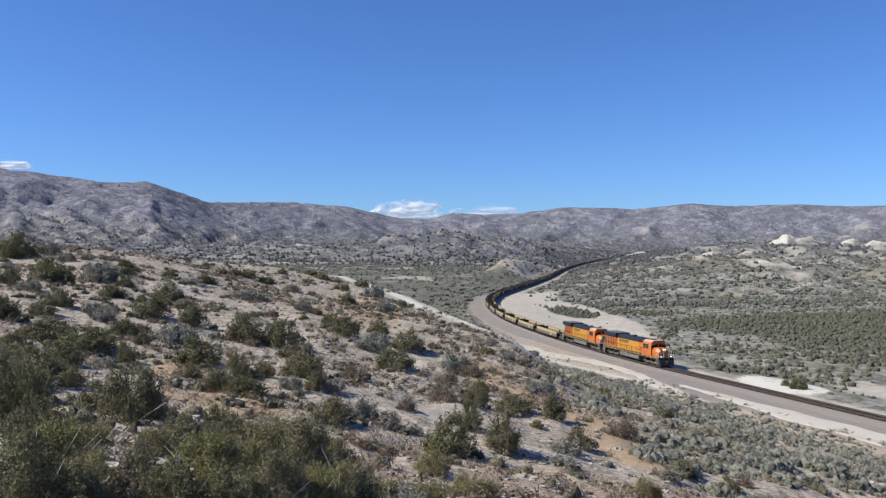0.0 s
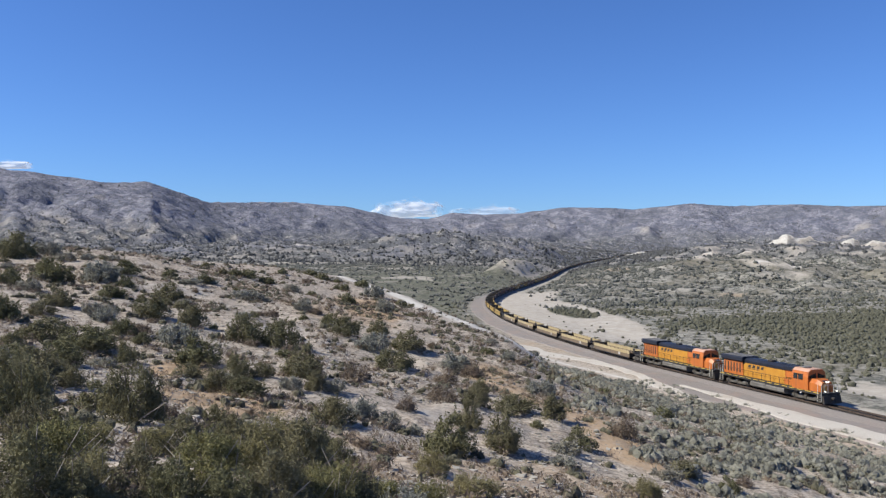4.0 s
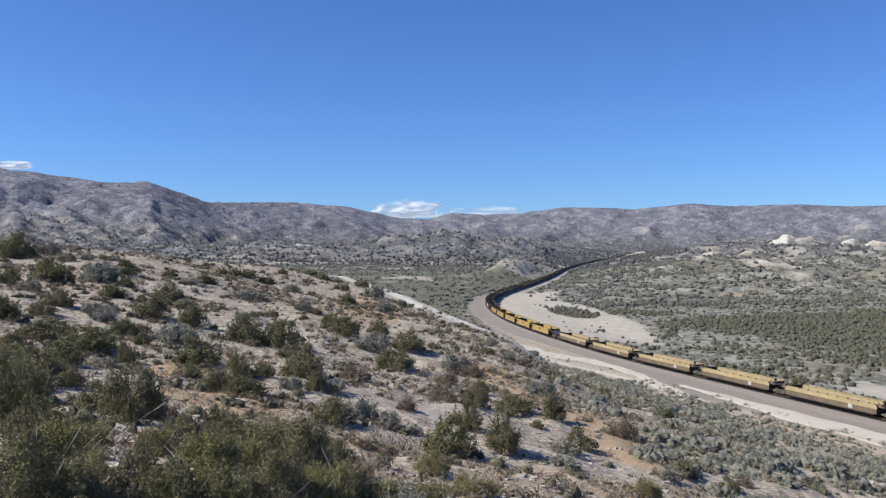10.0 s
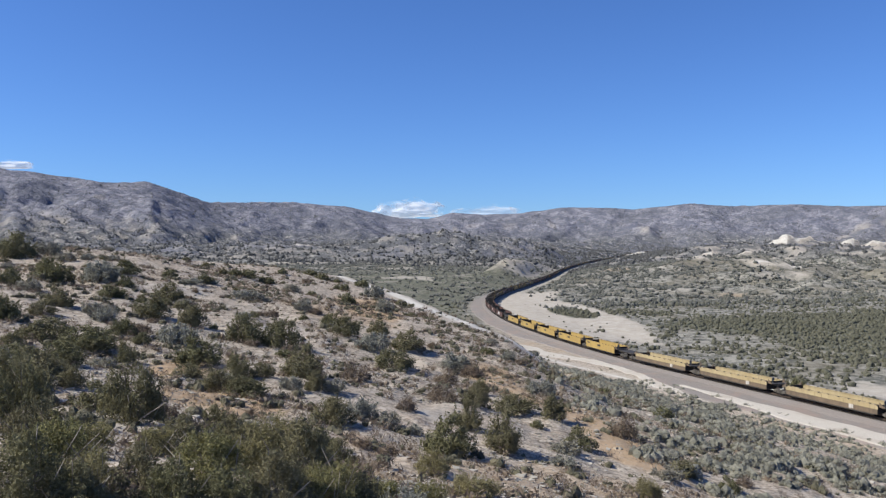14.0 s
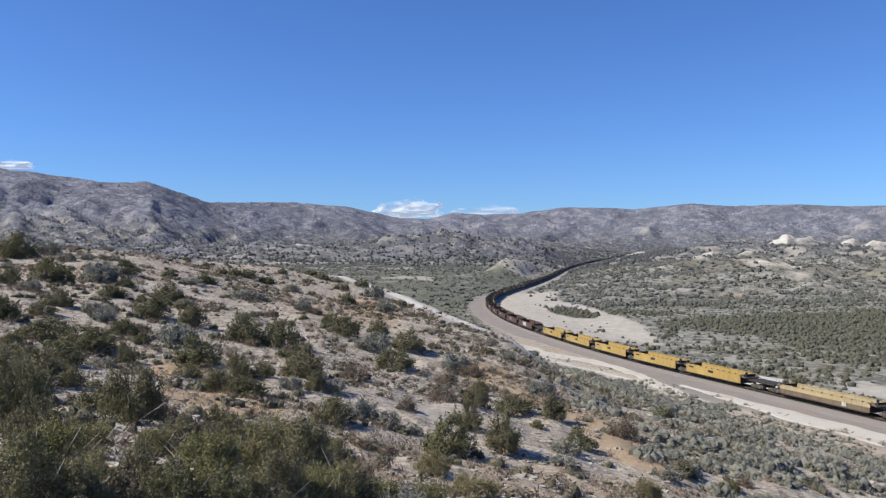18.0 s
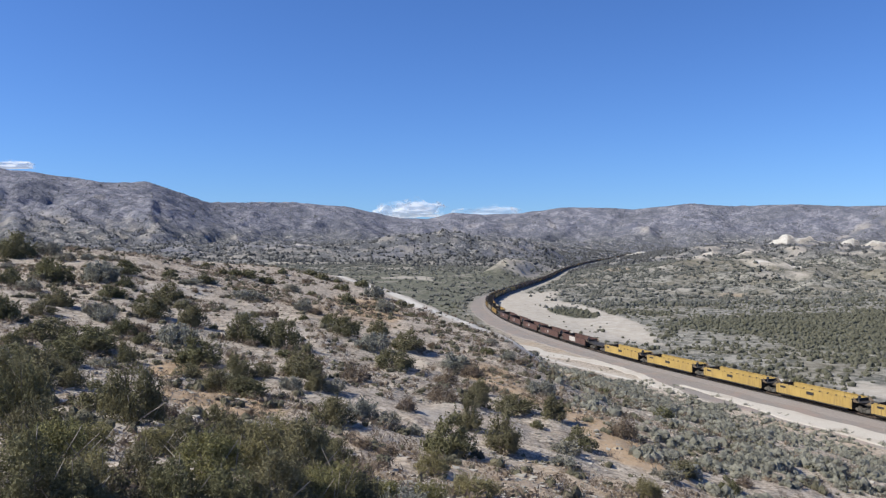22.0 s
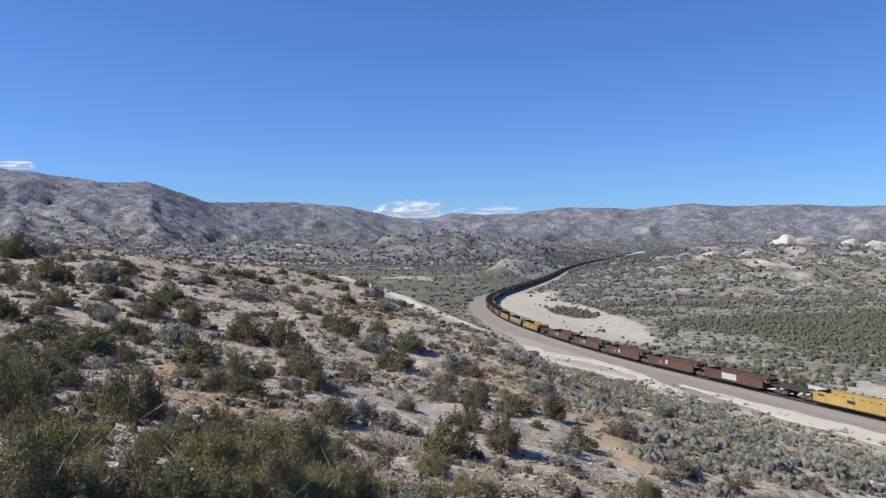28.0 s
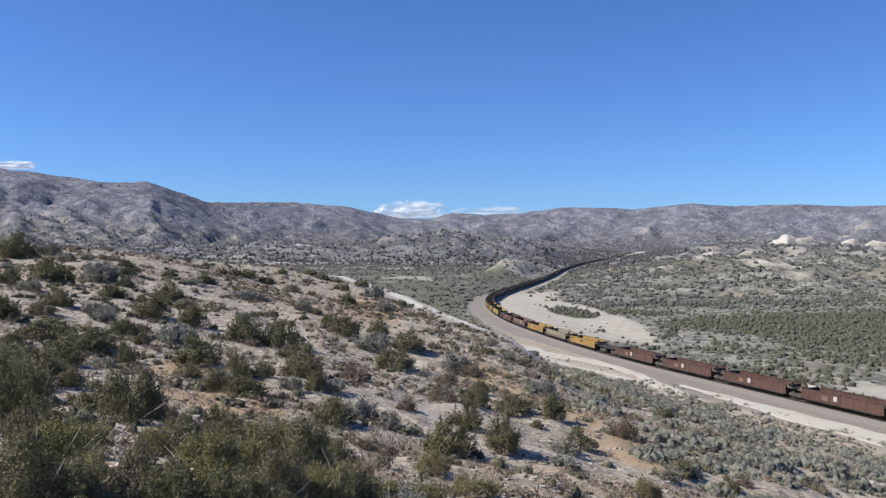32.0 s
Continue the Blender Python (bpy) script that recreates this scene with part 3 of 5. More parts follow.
k.colour((0.9, 0.88, 0.8))
k.b.inputs["Emission Color"].default_value = (1.0, 0.93, 0.78, 1)
k.b.inputs["Emission Strength"].default_value = 0.9
m_lamp = k.m


def wheel_mesh(radius):
    bm = bmesh.new()
    turn = Matrix.Rotation(math.pi / 2, 4, 'X')
    bmesh.ops.create_cone(bm, cap_ends=True, segments=16, radius1=radius, radius2=radius, depth=0.13, matrix=turn)
    bmesh.ops.create_cone(bm, cap_ends=True, segments=16, radius1=radius + 0.03, radius2=radius + 0.03, depth=0.03, matrix=Matrix.Translation((0, 0.07, 0)) @ turn)
    bmesh.ops.create_cone(bm, cap_ends=True, segments=10, radius1=0.15, radius2=0.12, depth=0.12, matrix=Matrix.Translation((0, -0.1, 0)) @ turn)
    me = bpy.data.meshes.new("wheel")
    bm.to_mesh(me)
    bm.free()
    me.materials.append(m_wheel)
    return me


BIG_WHEEL, CAR_WHEEL = wheel_mesh(0.53), wheel_mesh(0.44)


def truck(parent, x, axles, gap, wheel, radius):
    """A bogie under a vehicle: side frames with springs, a bolster, axles; each wheel a piece of its own."""
    half = gap * (axles - 1) / 2
    bm = bmesh.new()
    for y in (-1.03, 1.03):
        t = 0.09 if y > 0 else -0.09
        prism([(-half - 0.45, radius - 0.08), (-half - 0.4, radius + 0.2), (-half + 0.35, radius + 0.28), (-half + 0.6, radius + 0.08), (half - 0.6, radius + 0.08),
               (half - 0.35, radius + 0.28), (half + 0.4, radius + 0.2), (half + 0.45, radius - 0.08), (half - 0.5, radius - 0.25), (-half + 0.5, radius - 0.25)],
              y - 0.07, y + 0.07, bm)
        for i in range(axles):
            box(-half + i * gap - 0.17, -half + i * gap + 0.17, y + t - 0.08, y + t + 0.08, radius - 0.17, radius + 0.17, 0.03, bm)
        for sx in (-0.22, 0, 0.22):
            rod((sx, y + t, radius - 0.2), (sx, y + t, radius + 0.12), 0.075, 8, bm)
    box(-0.25, 0.25, -1.1, 1.1, radius - 0.05, radius + 0.3, 0.04, bm)
    for i in range(axles):
        rod((-half + i * gap, -0.8, radius), (-half + i * gap, 0.8, radius), 0.09, 8, bm)
    ob = part("truck", bm, m_truck, parent, "dusty iron truck")
    ob.location.x = x
    for i in range(axles):
        for y in (-0.76, 0.76):
            w = new("wheel", wheel)
            w.parent = ob
            w.location = (-half + i * gap, y, radius)
            w.rotation_euler.z = math.pi if y > 0 else 0
    return ob


def locomotive(label, lit):
    lamp = m_lamp if lit else m_patch
    e = tagged(new("diesel_locomotive"), label, "locomotive", "locomotives of the train")
    # frame, sill stripe and tank
    part("underframe", box(-10.55, 10.45, -1.5, 1.5, 1.18, 1.56, 0.04), m_under, e)
    for y in (-1.512, 1.512):
        for i in range(14):
            part("sill_stripe", box(-10.3 + i * 1.48, -9.3 + i * 1.48, y - 0.012, y + 0.012, 1.45, 1.53, 0), m_stripe, e, "yellow reflective sill stripe")
    pts = [(-1.35, 1.15), (-1.45, 0.95), (-1.42, 0.55), (-1.1, 0.32), (1.1, 0.32), (1.42, 0.55), (1.45, 0.95), (1.35, 1.15)]
    part("fuel_tank", loft([(-3.6, pts), (3.4, pts)]), m_tank, e, "dusty grey fuel tank")
    for y in (-1.32, 1.32):
        part("air_reservoir", rod((-3.3, y, 1.02), (-0.4, y, 1.02), 0.2, 10), m_tank, e)
    truck(e, -7.0, 3, 2.05, BIG_WHEEL, 0.53)
    truck(e, 7.0, 3, 2.05, BIG_WHEEL, 0.53)
    # engine hood with rows of doors
    bm = box(-5.6, 5.0, -1.02, 1.02, 1.56, 3.60, 0.05)
    part("engine_hood", bm, m_gold, e, "golden orange engine hood")
    for y in (-1, 1):
        for i in range(11):
            x = -5.3 + i * 0.92
            part("hood_door", box(x, x + 0.82, y * 1.02, y * 1.042, 1.72, 2.52, 0.0), m_orange if i > 8 else m_gold, e)
        part("name_band", box(-5.3, 4.6, y * 1.02, y * 1.04, 2.56, 3.54), m_gold, e, "golden upper band")
        x = -4.6
        for wd in (0.95, 0.95, 0.9, 0.85):                  # the owner's mark as plain slanted strokes
            part("marking", prism([(x, 2.96), (x + 0.62 * wd, 2.96), (x + 0.78 * wd, 3.40), (x + 0.16 * wd, 3.40)], y * 1.03, y * 1.052), m_dark_mark, e, "dark slanted block of the marking")
            x += wd
        part("marking_bar", box(-4.7, -2.2, y * 1.03, y * 1.05, 2.80, 2.86), m_dark_mark, e)
        part("air_intake", box(3.4, 4.9, y * 1.0, y * 1.2, 2.75, 3.6, 0.05), m_orange, e)
    part("hood_roof", loft([(x, [(-1.1, 3.60), (-1.14, 3.95), (-0.62, 4.28), (0.62, 4.28), (1.14, 3.95), (1.1, 3.60)]) for x in (-5.6, 5.0)]), m_navy, e, "blue-black hood roof")
    part("exhaust_stack", box(-1.2, -0.3, -0.38, 0.38, 4.26, 4.5, 0.06), m_under, e)
    for x in (1.1, 2.4, 3.6):
        part("roof_hatch", box(x, x + 0.9, -0.5, 0.5, 4.26, 4.35, 0.03), m_navy, e)
    part("dynamic_brake_box", box(2.9, 4.95, -1.2, 1.2, 3.62, 4.22, 0.08), m_navy, e)
    # radiator cabin with its overhanging wings
    part("radiator_cabin", box(-10.0, -5.6, -1.15, 1.15, 1.56, 3.62, 0.05), m_orange, e, "orange radiator cabin")
    wing = [(-1.2, 3.60), (-1.52, 3.82), (-1.52, 4.26), (-1.35, 4.42), (1.35, 4.42), (1.52, 4.26), (1.52, 3.82), (1.2, 3.60)]
    part("radiator_wing", loft([(-10.15, wing), (-5.3, wing)]), m_navy, e, "blue-black overhanging radiator wings")
    for i in range(4):
        part("radiator_fan_grille", box(-9.9 + i * 1.12, -8.95 + i * 1.12, -1.2, 1.2, 4.415, 4.46, 0.01), m_tank, e)
    for y in (-1, 1):
        for i in range(6):
            x = -9.75 + i * 0.68
            part("grille", box(x, x + 0.26, y * 1.15, y * 1.175, 2.0, 3.4), m_under, e)
    part("rear_door", box(-10.03, -9.99, -0.4, 0.4, 1.6, 3.5), m_orange, e)
    # cab and nose
    cab = [(-1.52, 1.56), (-1.55, 3.3), (-1.38, 3.95), (-0.9, 4.26), (0.9, 4.26), (1.38, 3.95), (1.55, 3.3), (1.52, 1.56)]
    front = [(y * 0.97, z) for y, z in cab]
    part("cab", loft([(5.0, cab), (7.7, cab), (7.95, front)]), m_orange, e, "orange cab")
    # the roof's paleness is sun glint put into its paint
    part("cab_roof", loft([(4.95, [(-1.40, 3.97), (-0.92, 4.30), (0.92, 4.30), (1.40, 3.97)]), (7.9, [(-1.40, 3.97), (-0.92, 4.30), (0.92, 4.30), (1.40, 3.97)])]), m_roof, e, "orange cab roof, coloured pale for the sun's glint")
    part("air_conditioner", box(5.4, 6.5, -0.6, 0.6, 4.28, 4.46, 0.06), m_tank, e)
    for y in (-1, 1):
        for x0, x1 in ((5.35, 6.1), (6.25, 7.1)):
            part("side_window", prism([(x0, 2.85), (x1, 2.85), (x1, 3.62), (x0, 3.62)], y * 1.5, y * 1.575), m_glass, e, "dark tinted cab side window")
        bm = bmesh.new()
        vs = [bm.verts.new(v) for v in ((7.99, y * 0.12, 3.05), (7.97, y * 1.4, 3.05), (7.93, y * 1.3, 3.8), (7.95, y * 0.12, 3.85))]
        f = bm.faces.new(vs)
        bmesh.ops.solidify(bm, geom=[f], thickness=0.04)
        part("windshield", bm, m_glass, e, "dark windshield pane")
    nose = [(-1.25, 1.56), (-1.25, 2.6), (-0.85, 3.12), (0.85, 3.12), (1.25, 2.6), (1.25, 1.56)]
    tip = [(-1.0, 1.56), (-1.0, 2.35), (-0.7, 2.78), (0.7, 2.78), (1.0, 2.35), (1.0, 1.56)]
    part("nose", loft([(7.9, nose), (9.0, nose), (9.75, tip)]), m_orange, e, "orange short nose")
    part("nose_door", box(9.745, 9.79, -0.72, -0.12, 1.62, 2.6), m_gold, e)
    for y in (-0.17, 0.17):
        part("headlight", rod((9.62, y, 2.88), (9.86, y, 2.88), 0.13, 10), lamp, e, "lit headlight" if lit else "unlit headlight")
    part("headlight_housing", box(9.3, 9.8, -0.4, 0.4, 2.72, 3.04, 0.04), m_navy, e)
    for y in (-0.95, 0.95):
        part("ditch_light", rod((10.35, y, 1.75), (10.55, y, 1.75), 0.09, 10), lamp, e, "lit ditch light" if lit else "unlit ditch light")
    # ends
    for sgn in (-1, 1):
        part("pilot", prism([(sgn * 10.3, 1.2), (sgn * 10.62, 1.2), (sgn * 10.85, 0.2), (sgn * 10.5, 0.2)], -1.42, 1.42), m_under, e, "black pilot plate")
        part("coupler", box(min(sgn * 10.5, sgn * 11.12), max(sgn * 10.5, sgn * 11.12), -0.16, 0.16, 0.72, 1.02, 0.04), m_under, e)
        for y in (-1, 1):
            bm = bmesh.new()
            for st in range(4):
                box(min(sgn * 9.75, sgn * 10.35), max(sgn * 9.75, sgn * 10.35), y * 1.5 - 0.12, y * 1.5 + 0.12, 0.38 + st * 0.29, 0.42 + st * 0.29, 0, bm)
            part("boarding_step", bm, m_tank, e)
            for x in (9.72, 10.4):
                part("grab_iron", rod((sgn * x, y * 1.56, 0.4), (sgn * x, y * 1.5, 2.6), 0.035, 5), m_rail_white, e, "white grab iron")
        for y in (-1.1, -0.45, 0.45, 1.1):
            part("end_post", rod((sgn * 10.42, y, 1.5), (sgn * 10.42, y, 2.6), 0.035, 5), m_rail_white, e)
        part("end_rail", rod((sgn * 10.42, -1.1, 2.6), (sgn * 10.42, 1.1, 2.6), 0.03, 5), m_rail_white, e)
    for y in (-1.47, 1.47):
        part("handrail", rod((-10.3, y, 2.55), (4.7, y, 2.55), 0.028, 5), m_under, e, "dark handrail")
        for i in range(9):
            x = -10.2 + i * 1.82
            part("handrail_post", rod((x, y, 1.52), (x, y, 2.55), 0.03, 5), m_under, e, "dark handrail post")
    return e


def well_car(label, wall, sill, split, marks=0, seed=0, tall=1.68, L=6.75, front=0.0, rear=0.0):
    """One well unit of an articulated set, open on top; its rear truck is shared with the next one."""
    e = tagged(new("well_car"), label, "rail car", "well cars of the train")
    rng = random.Random(seed)
    W, T, E = 1.46, tall, L + 1.5
    # walls are built in an upper and, where it looks different, a lower strake, with ribs standing proud
    for y in (-1, 1):
        z0 = split if split else 0.42
        bm = prism([(-L, z0), (L, z0), (L, T - 0.12), (L - 0.5, T), (-L + 0.5, T), (-L, T - 0.12)], y * (W - 0.05), y * (W + 0.02))
        prism([(-L + 0.4, T), (L - 0.4, T), (L - 0.5, T + 0.09), (-L + 0.5, T + 0.09)], y * (W - 0.12), y * (W + 0.06), bm)
        for i in range(13):
            x = -L + 0.45 + i * (2 * L - 0.9) / 12
            box(x - 0.05, x + 0.05, y * (W + 0.015), y * (W + 0.045), z0 + 0.02, T, 0, bm)
        side = part("side_wall", bm, wall, e)
        if split:
            bm = prism([(-L + 0.05, 0.42), (L - 0.05, 0.42), (L - 0.05, split), (-L + 0.05, split)], y * (W - 0.06), y * (W + 0.03))
            part("lower_wall", bm, sill, e, "grimy brown lower wall")
        bm = prism([(-L + 0.6, 0.30), (L - 0.6, 0.30), (L - 0.4, 0.44), (-L + 0.4, 0.44)], y * (W - 0.10), y * (W + 0.05))
        part("side_sill", bm, m_under, e, "black bottom sill")
        for i in range(9):
            x = -L + 1.1 + i * (2 * L - 2.2) / 8
            part("pedestal", box(x - 0.09, x + 0.09, y * (W - 0.1), y * (W + 0.085), T + 0.03, T + 0.15), m_dark_mark, e)
        if marks & 1:
            part("marking", box(-0.9, 0.35, y * (W + 0.01), y * (W + 0.085), 1.05, 1.42), m_dark_mark, e, "dark block-shaped marking")
            part("marking", box(-L + 0.9, -L + 1.9, y * (W + 0.01), y * (W + 0.082), 1.25, 1.48), m_dark_mark, e)
        if marks & 8:
            part("white_panel", box(3.4, 4.1, y * (W + 0.01), y * (W + 0.075), 0.55, 1.05), m_patch, e, "small white panel")
        if marks & 2:
            part("white_panel", box(-2.4, 1.0, y * (W + 0.01), y * (W + 0.09), 0.65, 1.55), m_patch, e, "large white painted panel")
        if marks & 4:
            x = rng.uniform(-5, 3)
            part("paint_mark", box(x, x + 1.1, y * (W + 0.01), y * (W + 0.085), 0.7, 1.3), m_pink_car, e, "pale painted scrawl")
            part("paint_mark", box(x + 2, x + 2.6, y * (W + 0.01), y * (W + 0.085), 0.85, 1.5), m_patch, e, "white painted scrawl")
    part("floor", box(-L + 0.2, L - 0.2, -W + 0.06, W - 0.06, 0.36, 0.46), m_brown_sill, e)
    for s in (-1, 1):
        part("end_bulkhead", prism([(s * L, 0.5), (s * (L - 0.12), 0.5), (s * (L - 0.12), T + 0.02), (s * L, T + 0.02)], -W, W), m_under, e)
        part("end_platform", prism([(s * L, 1.0), (s * L, 1.32), (s * E, 1.24), (s * E, 1.04)], -0.75, 0.75), m_under, e)
        part("slope_plate", prism([(s * L, 1.3), (s * (L + 0.06), 1.9), (s * (L + 0.95), 1.3)], -1.3, -1.22), m_brown_sill, e)
        part("slope_plate", prism([(s * L, 1.3), (s * (L + 0.06), 1.9), (s * (L + 0.95), 1.3)], 1.22, 1.3), m_brown_sill, e)
    part("walkway", box(L + 0.25, E - 0.2, -1.25, 1.25, 1.33, 1.37), m_under, e, "dark grating walkway")
    part("hand_brake", rod((L + 0.6, -0.9, 1.95), (L + 0.67, -0.9, 1.95), 0.24, 10), m_tank, e, "grey hand brake wheel")
    part("brake_stand", box(L + 0.55, L + 0.61, -0.98, -0.82, 1.35, 2.05), m_tank, e)
    for y in (-1.3, 1.3):
        part("corner_post", rod((-L - 0.25, y, 1.3), (-L - 0.25, y, 2.15), 0.035, 5), m_tank, e)
    if front:                                        # outer unit: a coupler platform over a truck of its own
        part("coupler_platform", box(E - 0.1, E + front, -1.2, 1.2, 1.02, 1.26, 0.03), m_under, e)
        part("coupler", box(E + front, E + front + 0.35, -0.15, 0.15, 0.74, 1.0, 0.03), m_under, e)
        truck(e, E + front - 1.6, 2, 1.75, CAR_WHEEL, 0.44)
        for y in (-1.15, 1.15):
            part("grab_iron", rod((E + front - 0.1, y, 1.2), (E + front - 0.1, y, 2.0), 0.03, 5), m_tank, e)
    if rear:
        part("coupler_platform", box(-E - rear, -E + 0.1, -1.2, 1.2, 1.02, 1.26, 0.03), m_under, e)
        part("coupler", box(-E - rear - 0.35, -E - rear, -0.15, 0.15, 0.74, 1.0, 0.03), m_under, e)
    truck(e, -E, 2, 1.75, CAR_WHEEL, 0.44)
    return e


TRAIN = []


def build_train():
    back = -1.2

    def put(ob, length, half, shift=0.0):
        nonlocal back
        TRAIN.append((ob, back + length / 2 + shift, half))
        back += length

    put(locomotive("orange diesel locomotive with blue-black roof and lit headlights", True), 22.7, 7.0)
    put(locomotive("orange diesel locomotive with blue-black roof, coupled behind the first", False), 22.7, 7.0)
    kinds = {"y": ("bright yellow empty well car with dark fittings", m_yellow_car, m_yellow_car, 0, 1),
             "t": ("faded tan empty well car with grimy brown lower sides", m_faded_car, m_brown_sill, 1.05, 8, 0, 1.55, 7.8),
             "o": ("weathered ochre empty well car with dark grime", m_ochre_car, m_ochre_car, 0, 1),
             "g": ("dull grey-tan empty well car", m_grey_car, m_brown_sill, 0.85),
             "r": ("rusty oxide-red empty well car with painted scrawls", m_rust_car, m_rust_car, 0, 4, 3),
             "w": ("rusty oxide-red empty well car with a white panel", m_rust_car, m_rust_car, 0, 2),
             "p": ("sun-bleached red empty well car", m_pink_car, m_rust_car, 0.9, 4, 5)}
    built = {}

    # sets of five units; the outer units are longer, with a coupler platform of their own
    def rake(letters, lengths):
        for i, (c, length) in enumerate(zip(letters, lengths)):
            key = (c, i if i in (0, 4) else 2)
            reach = 2.0 if c == "t" else 3.3
            if key in built:
                ob = copy_thing(built[key], Matrix())
            else:
                ob = built[key] = well_car(*kinds[c], front=reach if i == 0 else 0.0, rear=reach if i == 4 else 0.0)
            extra = length - (18.6 if c == "t" else 16.5)
            put(ob, length, 6.0, extra / 2 if i == 0 else (-extra / 2 if i == 4 else 0))

    back -= 0.9                                      # the first car is coupled close up
    rake("ttttt", (21.2, 18.9, 18.6, 20.2, 20.6))
    for letters in ("yyyyy", "wrrrr", "ogopr", "yoogy", "rrprr", "rorrp", "gpogg", "rrrrr", "yoroo", "prrrr", "ggogp", "yyooy", "rrrrr", "rprgr", "ooyoo",
                    "rrrrr", "pggop", "rrrrr", "oyyoo", "rrprr", "opgpp"):
        rake(letters, (19.85, 16.5, 16.5, 16.5, 19.85))


build_train()
# ---------------------------------------------------------------- plants
def leaf_material(name, a, b, dry, dry_share=0.25, relief=0.0):
    k = Mat(name, 0.75, 0, 0.25)
    col = k.mix(k.island(), a, b)
    col = k.mix(k.ramp(k.chance(), 0.0, 1.0, 0.0, 0.45), col, dry)
    col = k.mix(k.ramp(k.noise(1.3, 3), 0.55, 0.75, 0.0, dry_share * 2), col, dry)
    k.colour(col)
    if relief:                                       # leafy surface of the small clumps
        k.bump(k.noise(relief, 4, 0.7), 1.0, 0.9 / relief)
    out = k.n["Material Output"]
    tr = k.n.new("ShaderNodeBsdfTranslucent")
    k.put(col, tr.inputs["Color"])
    mx = k.n.new("ShaderNodeMixShader")
    mx.inputs[0].default_value = 0.22
    k.l.new(k.b.outputs[0], mx.inputs[1])
    k.l.new(tr.outputs[0], mx.inputs[2])
    k.l.new(mx.outputs[0], out.inputs["Surface"])
    return k.m


m_olive = leaf_material("olive_leaves", (0.088, 0.088, 0.044), (0.182, 0.172, 0.090), (0.190, 0.160, 0.102))
m_yellow = leaf_material("yellow_green_leaves", (0.113, 0.111, 0.044), (0.253, 0.236, 0.106), (0.247, 0.202, 0.123))
m_sage = leaf_material("grey_green_leaves", (0.165, 0.168, 0.140), (0.315, 0.312, 0.268), (0.275, 0.24, 0.185))
m_dry = leaf_material("dry_brown_twigs", (0.137, 0.104, 0.079), (0.26, 0.205, 0.154), (0.185, 0.14, 0.106))
m_straw = leaf_material("dry_straw", (0.247, 0.171, 0.089), (0.342, 0.267, 0.158), (0.274, 0.205, 0.123))
# hillock scrub: leaf colours greyed towards blue, standing for haze
m_hazy_scrub = leaf_material("valley_scrub", (0.096, 0.100, 0.088), (0.190, 0.190, 0.168), (0.19, 0.175, 0.15), relief=3.0)
m_flat = leaf_material("flat_scrub", (0.085, 0.089, 0.062), (0.160, 0.158, 0.115), (0.165, 0.15, 0.11), relief=3.0)
# far chaparral: green taken out of the leaves, distant haze put in
m_chaparral = leaf_material("mountain_chaparral", (0.065, 0.068, 0.067), (0.116, 0.116, 0.113), (0.123, 0.116, 0.113), relief=1.2)
m_sage_clump = leaf_material("sage_clumps", (0.165, 0.168, 0.136), (0.30, 0.298, 0.252), (0.26, 0.23, 0.175), relief=9.0)
m_olive_clump = leaf_material("olive_clumps", (0.092, 0.090, 0.060), (0.180, 0.168, 0.115), (0.20, 0.165, 0.12), relief=9.0)
m_twig = painted("grey_bark", (0.116, 0.099, 0.082), (0.205, 0.185, 0.161), 5, 0.9)
m_dead = painted("bleached_twigs", (0.205, 0.178, 0.144), (0.301, 0.274, 0.233), 5, 0.9, worn=0.2)


def unit(v):
    return v / np.maximum(np.linalg.norm(v, axis=-1, keepdims=True), 1e-6)


def leaves(rng, pos, out, length, width, simple=False, loose=0.6, upright=0.3):
    """One leaf at each place, its face turned roughly outwards; a simple one is a plain three-cornered blade."""
    n = len(pos)
    face = unit(unit(out) + loose * rng.normal(size=(n, 3)))
    way = unit(np.cross(face, rng.normal(size=(n, 3))) + np.array([0, 0, upright]))
    side = unit(np.cross(way, face))
    ln = length * rng.uniform(0.6, 1.3, (n, 1))
    wd = width * rng.uniform(0.6, 1.3, (n, 1))
    a, b = pos - way * ln * 0.5, pos + way * ln * 0.5
    if simple:
        v = np.stack([a - side * wd * 0.5, a + side * wd * 0.5, b], 1).reshape(-1, 3)
        return v, np.arange(3 * n).reshape(-1, 3)
    v = np.stack([a, pos + side * wd * 0.5, b, pos - side * wd * 0.5], 1).reshape(-1, 3)
    return v, np.arange(4 * n).reshape(-1, 4)


def crown_points(rng, n, lumps, lump_size, flat=0.75):
    """Places of leaves in lumps over an uneven bush one metre across, and the way out of it at each."""
    ang, rad = rng.uniform(0, 2 * math.pi, lumps), 0.40 * np.sqrt(rng.uniform(0, 1, lumps))
    high = (0.06 + 0.46 * (1 - (rad / 0.46) ** 2) * rng.uniform(0.4, 1.2, lumps)) * flat / 0.75
    c = np.stack([np.cos(ang) * rad, np.sin(ang) * rad, high], -1)
    pick = rng.integers(0, lumps, n)
    d = unit(rng.normal(size=(n, 3)))
    size = lump_size * rng.uniform(0.55, 1.35, lumps)[pick][:, None]
    p = c[pick] + d * size * rng.uniform(0.3, 1.0, (n, 1)) ** 0.5
    low = rng.uniform(0, 1, n) < 0.3
    p[low, 2] *= rng.uniform(0.05, 1.0, low.sum())
    p[:, 2] = np.abs(p[:, 2] - 0.02) + 0.02
    return p, d + unit(p) * 0.5, c


